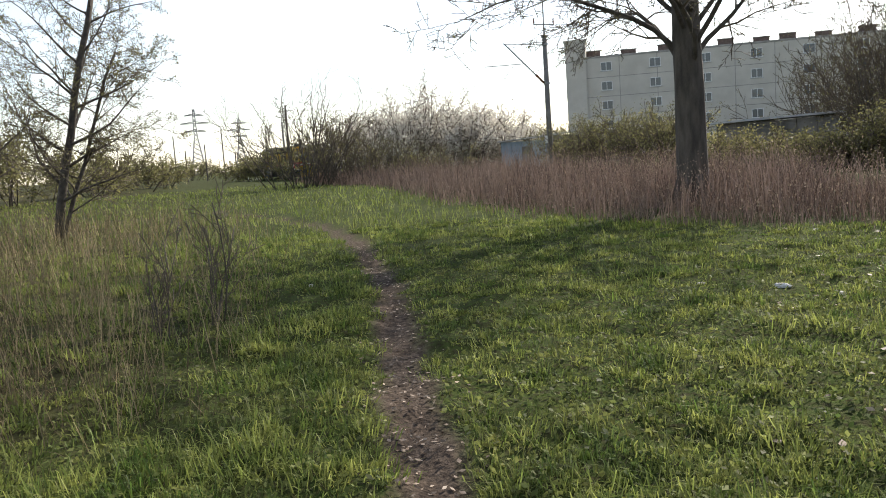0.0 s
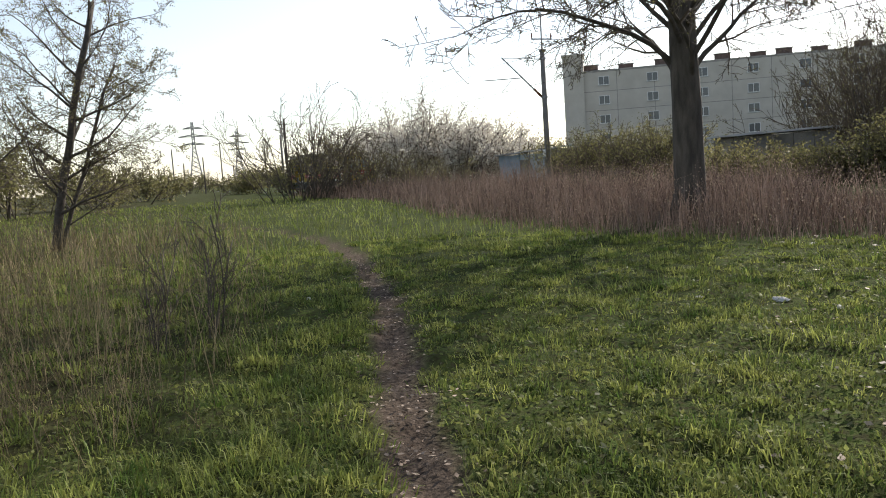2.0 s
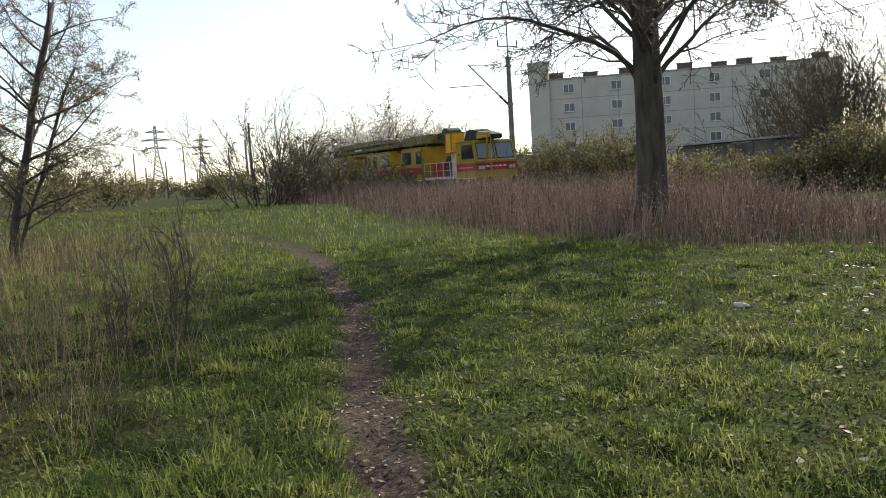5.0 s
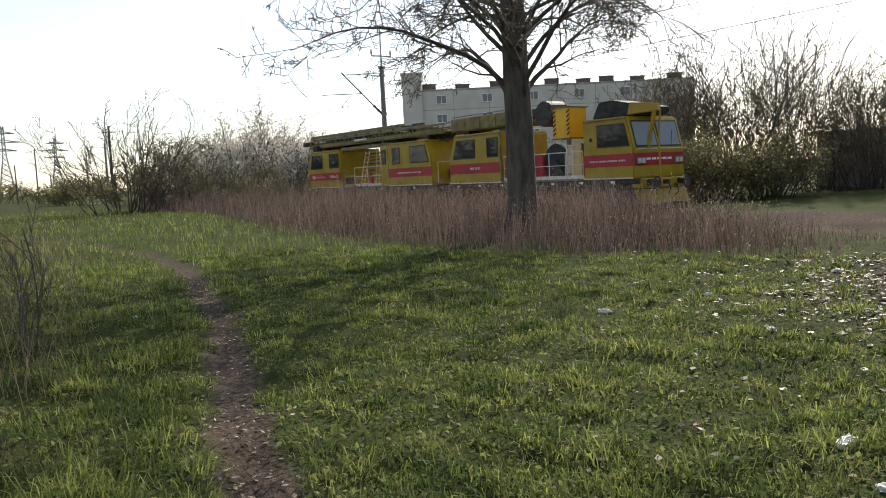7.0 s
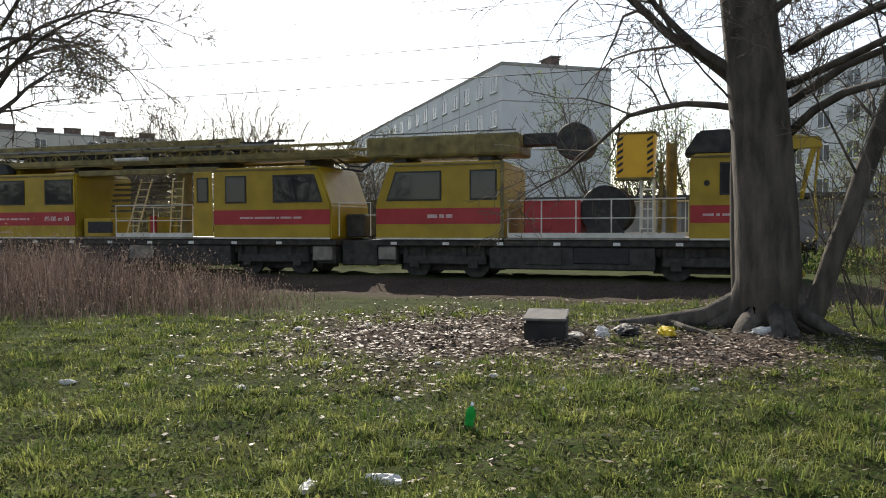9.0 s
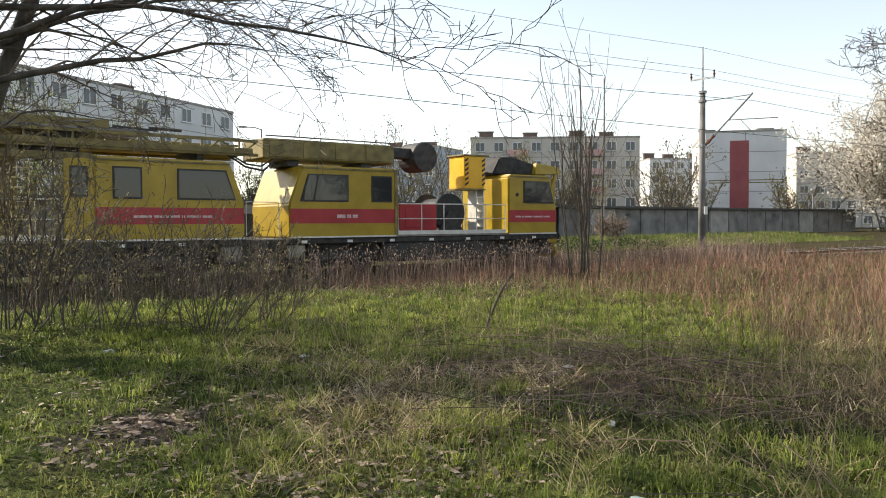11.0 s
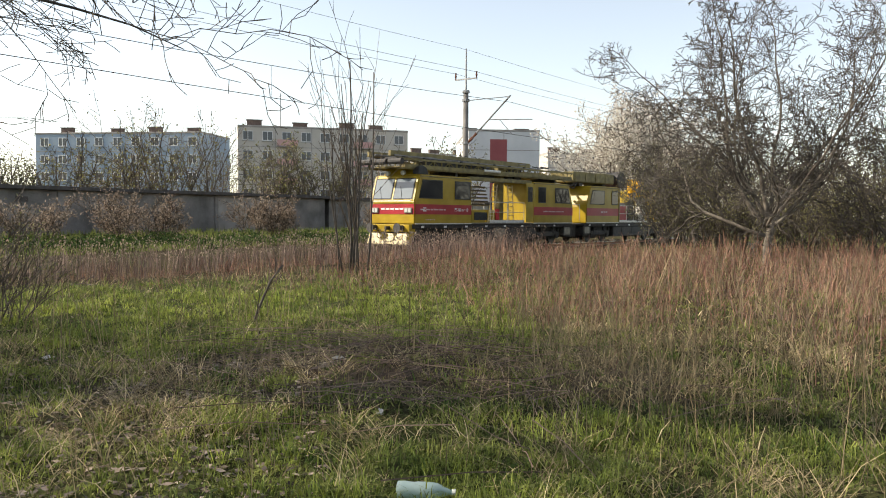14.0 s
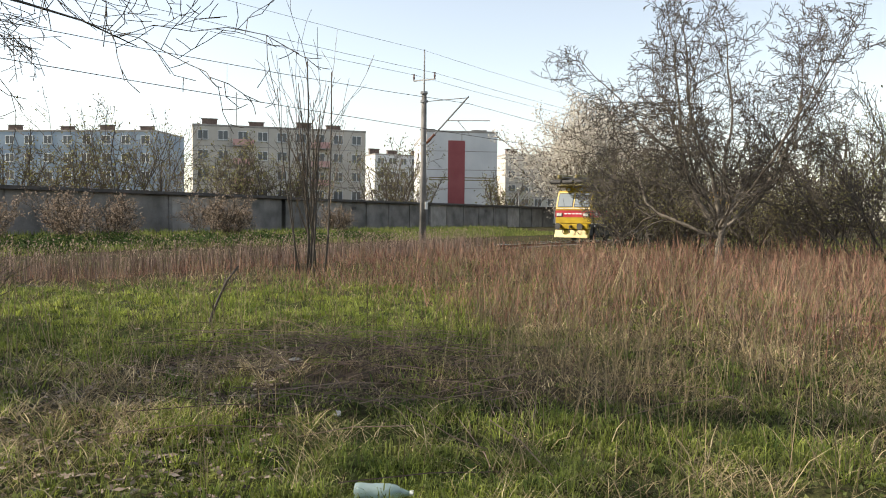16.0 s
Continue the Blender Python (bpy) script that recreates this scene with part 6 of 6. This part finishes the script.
    p = np.stack([d * AWAY[0] + s * ALONG[0], d * AWAY[1] + s * ALONG[1]], 1)
    blades("tall_dead_weeds", p, g.uniform(0.5, 1.15, len(p)), 0.008 * g.uniform(0.7, 1.3, len(p)), 0.25, "reed", "tall dead weeds with pale heads beside the track", 9, heads=(0.04, "seed", "pale_heads"))
    # leaf litter on the bare patch
    p, g = spots(110000, -116, -22, 4.2, 17, 208, 0.9)
    p = p[(g.random(len(p)) < np.maximum(bare_or_shade_at(p[:, 0], p[:, 1]) * 0.8, 0.025 + 0.3 * np.clip((-np.degrees(np.arctan2(-p[:, 0], p[:, 1])) - 76) / 12, 0, 1) * (np.hypot(p[:, 0], p[:, 1]) < 9.5))) & (track_coord(p) < 16.5)][:30000]
    tagged(new("leaf_litter", flat_leaves("leaf_litter", p, 9, 0.042, "dead_leaf", 0.3, 0.015)), "dry fallen leaves on bare earth", "fallen leaves", kind="stuff")
    # leaves and crumbs on the path
    q = np.random.default_rng(31)
    k = q.integers(2, 6, 1600)
    f = q.random(1600)[:, None]
    a, b = np.array(PATH)[k], np.array(PATH)[k + 1]
    p = a + (b - a) * f + q.normal(0, 0.17, (1600, 2))
    tagged(new("path_litter", flat_leaves("path_litter", p, 12, 0.022, "dead_leaf", 0.35, 0.012)), "dry leaf crumbs on the trodden path", "fallen leaves", kind="stuff")
    # low broad-leaved green cover among the grass
    p, g = spots(75000, -172, 42, 2.0, 13, 209, 1.15)
    p = p[green_keep(p, g, 0.2)]
    tagged(new("ground_cover", flat_leaves("ground_cover", p, 10, 0.024, "grass", 0.75, 0.028)), "low broad-leaved green plants between the grass", "ground cover", kind="stuff")


grow_meadow()


# ---- litter and small things on the ground
def lump(name, base, pts, size, material, label, category, seed, turn=0.0):
    """A crumpled rounded lump."""
    bm = bmesh.new()
    bmesh.ops.create_icosphere(bm, subdivisions=3, radius=1)
    rng = random.Random(seed)
    for v in bm.verts:
        k = 1 + 0.35 * noise.noise(v.co * pts + Vector((seed, 0, 0))) + 0.12 * noise.noise(v.co * pts * 3)
        v.co = Vector((v.co.x * size[0], v.co.y * size[1], max(v.co.z, -0.6) * size[2] + 0.55 * size[2])) * k
    g = Geo().take(bm)
    ob = part(name, g, M[material])
    x, y = base[0], base[1]
    ob.matrix_world = Matrix.Translation((x, y, float(ground_z(np.array([x]), np.array([y]))[0]))) @ Matrix.Rotation(turn, 4, 'Z')
    return tagged(ob, label, category)


def ground_pose(az, dist, dz=0.0, turn=0.0):
    p = at(az, dist)
    z = float(ground_z(np.array([p.x]), np.array([p.y]))[0])
    return Matrix.Translation((p.x, p.y, z + dz)) @ Matrix.Rotation(turn, 4, 'Z')


def bottle(az, dist, turn, length, radius, material, label, cap, tilt=math.pi / 2, dz=0.05):
    e = empty("plastic_bottle", ground_pose(az, dist, dz, turn) @ Matrix.Rotation(tilt, 4, 'Y'), label, "bottle")
    h = length
    prof = [(0, 0.6), (0.015, 0.95), (0.12, 1.0), (0.3, 0.92), (0.36, 1.0), (0.6, 1.0), (0.7, 0.9), (0.82, 0.5), (0.9, 0.3), (0.95, 0.3)]
    part("body", Geo().tube([(0, 0, -h / 2 + h * t) for t, k in prof], [radius * k for t, k in prof], 14), M[material], e, smooth=True)
    part("cap", Geo().tube([(0, 0, -h / 2 + h * 0.94), (0, 0, -h / 2 + h)], radius * 0.36, 10), M[cap], e)


bottle(-122.4, 4.45, -2.3, 0.34, 0.05, "clear_plastic", "empty clear plastic bottle lying in the grass", "white", dz=0.05)
bottle(-50.3, 6.2, 0.9, 0.27, 0.04, "green_glass", "green plastic bottle stuck in the grass", "white", tilt=-0.6, dz=0.11)
block_ = empty("concrete_block", ground_pose(-55.8, 10.9, -0.05, 0.5), "worn wedge-shaped block with a pale top", "block")
part("body", Geo().profile([(-0.22, 0), (0.26, 0), (0.34, 0.4), (-0.34, 0.34)], -0.28, 0.28, 0.03), M["tarp"], block_)
part("top_slab", Geo().profile([(-0.36, 0.35), (0.355, 0.415), (0.355, 0.445), (-0.36, 0.38)], -0.29, 0.29, 0.01), M["concrete_dark"], block_)
P_ = at
lump("plastic_bag", P_(-38.6, 4.75), 2.2, (0.1, 0.05, 0.04), "plastic_bag", "crumpled white plastic bag on the grass", "bag", 3, 0.6)
lump("plastic_bag", P_(-44.0, 4.9), 2.0, (0.12, 0.05, 0.035), "plastic_bag", "crumpled white plastic bag on the grass", "bag", 4, 1.9)
lump("plastic_bag", P_(-41.0, 4.2), 2.4, (0.07, 0.05, 0.02), "paper", "flattened pale wrapper in the grass", "litter", 5, 0.2)
lump("yellow_wrapper", P_(-64.1, 11.4), 2.2, (0.19, 0.12, 0.08), "yellow_plastic", "yellow plastic wrapper on bare earth", "litter", 6, 0.4)
lump("white_rag", P_(-59.7, 11.2), 2.4, (0.11, 0.09, 0.1), "plastic_bag", "crumpled white rag on bare earth", "litter", 7, 1.0)
lump("black_bag", P_(-61.4, 11.6), 2.0, (0.3, 0.16, 0.09), "black", "flat black rubbish bag on bare earth", "bag", 8, 0.3)
lump("white_rag", P_(-70.4, 12.2), 2.1, (0.22, 0.08, 0.07), "plastic_bag", "torn white sheet at the foot of the tree", "litter", 9, -0.6)
lump("paper_scrap", P_(-57.9, 11.1), 2.1, (0.2, 0.1, 0.05), "paper", "pale paper scrap on bare earth", "litter", 10, 0.9)
# low root spreading from the old tree, added as a separate piece
root = empty("side_root", ground_pose(-65.6, 12.2, 0.06, 0.9), "weathered surface root lying by the old tree", "log")
part("wood", Geo().tube([(-1.2, 0.1, -0.05), (-0.5, -0.06, -0.02), (0.0, 0.07, 0.02), (0.5, -0.05, 0.0), (0.95, 0.06, 0.05)], [0.02, 0.035, 0.045, 0.05, 0.055], 8), M["bark"], root)
LIT = random.Random(44)
for k, (az, dist, s) in enumerate(((10.2, 10.6, 0.09), (-17.7, 9.1, 0.08), (-22.9, 8.7, 0.15), (-26.5, 8.4, 0.1), (-34, 8.0, 0.12), (-30, 9.8, 0.1), (-36, 10.5, 0.1), (-40, 9.0, 0.12), (-45, 7.4, 0.1), (-48, 9.0, 0.11),
                                  (-52, 8.1, 0.1), (-57, 7.6, 0.09), (-62, 8.6, 0.1), (-66, 7.8, 0.09), (-73, 9.2, 0.1), (-77, 10.6, 0.12), (-81, 8.2, 0.1), (-84, 10.8, 0.14), (-88, 9.4, 0.1), (-38, 12.3, 0.15), (-43, 12.5, 0.12), (-97, 9.7, 0.14), (-119, 6.2, 0.1), (-116, 8.2, 0.12), (-25, 13.8, 0.12))):
    lump("paper_scrap", P_(az, dist), 2.3, (s * 0.6, s * 0.35, s * 0.2), "paper", "small scrap of pale litter in the grass", "litter", 20 + k, LIT.uniform(0, 6))
# heap of dead stalks on the field, its colour kept dark for the trunk shadow
HEAP = np.random.default_rng(77)
hg = Geo()
for k in range(260):
    x, y = 6.9 + HEAP.normal(0, 1.3), -4.2 + HEAP.normal(0, 1.0)
    z = float(ground_z(np.array([x]), np.array([y]))[0]) + abs(HEAP.normal(0, 0.05)) + 0.02
    a = HEAP.uniform(0, math.pi)
    l = HEAP.uniform(0.25, 0.8)
    q = HEAP.normal(0, 0.08)
    hg.tube([(x - math.cos(a) * l, y - math.sin(a) * l, max(z - q, z * 0.3)), (x, y, z + 0.04), (x + math.cos(a) * l, y + math.sin(a) * l, max(z + q, 0.02))], 0.004, 3, cap=False)
tagged(part("stalk_heap", hg, M["reed"]), "flattened heap of dead stalks, coloured dark for the tree's shade", "dead stalks", kind="stuff")


# ---- what moves: the train runs past at an even speed
def car_pose(t, middle):
    """A car's pose at t; middle is the middle of the car along its own x."""
    s0 = 10.54 + 11.226 * (t - 10.0)
    a, b = on_track(s0 + middle - 4), on_track(s0 + middle + 4)
    way = (b - a).normalized()
    p = on_track(s0 + middle) - way * middle
    return Matrix.Translation((p.x, p.y, RAIL_Z)) @ Matrix.Rotation(math.atan2(way.y, way.x), 4, 'Z')


def motions():
    for car, middle in ((FRONT, -3.3), (REAR, -18.1)):
        walk(car, [(k * 0.8, car_pose(k * 0.8, middle)) for k in range(21)])


motions()
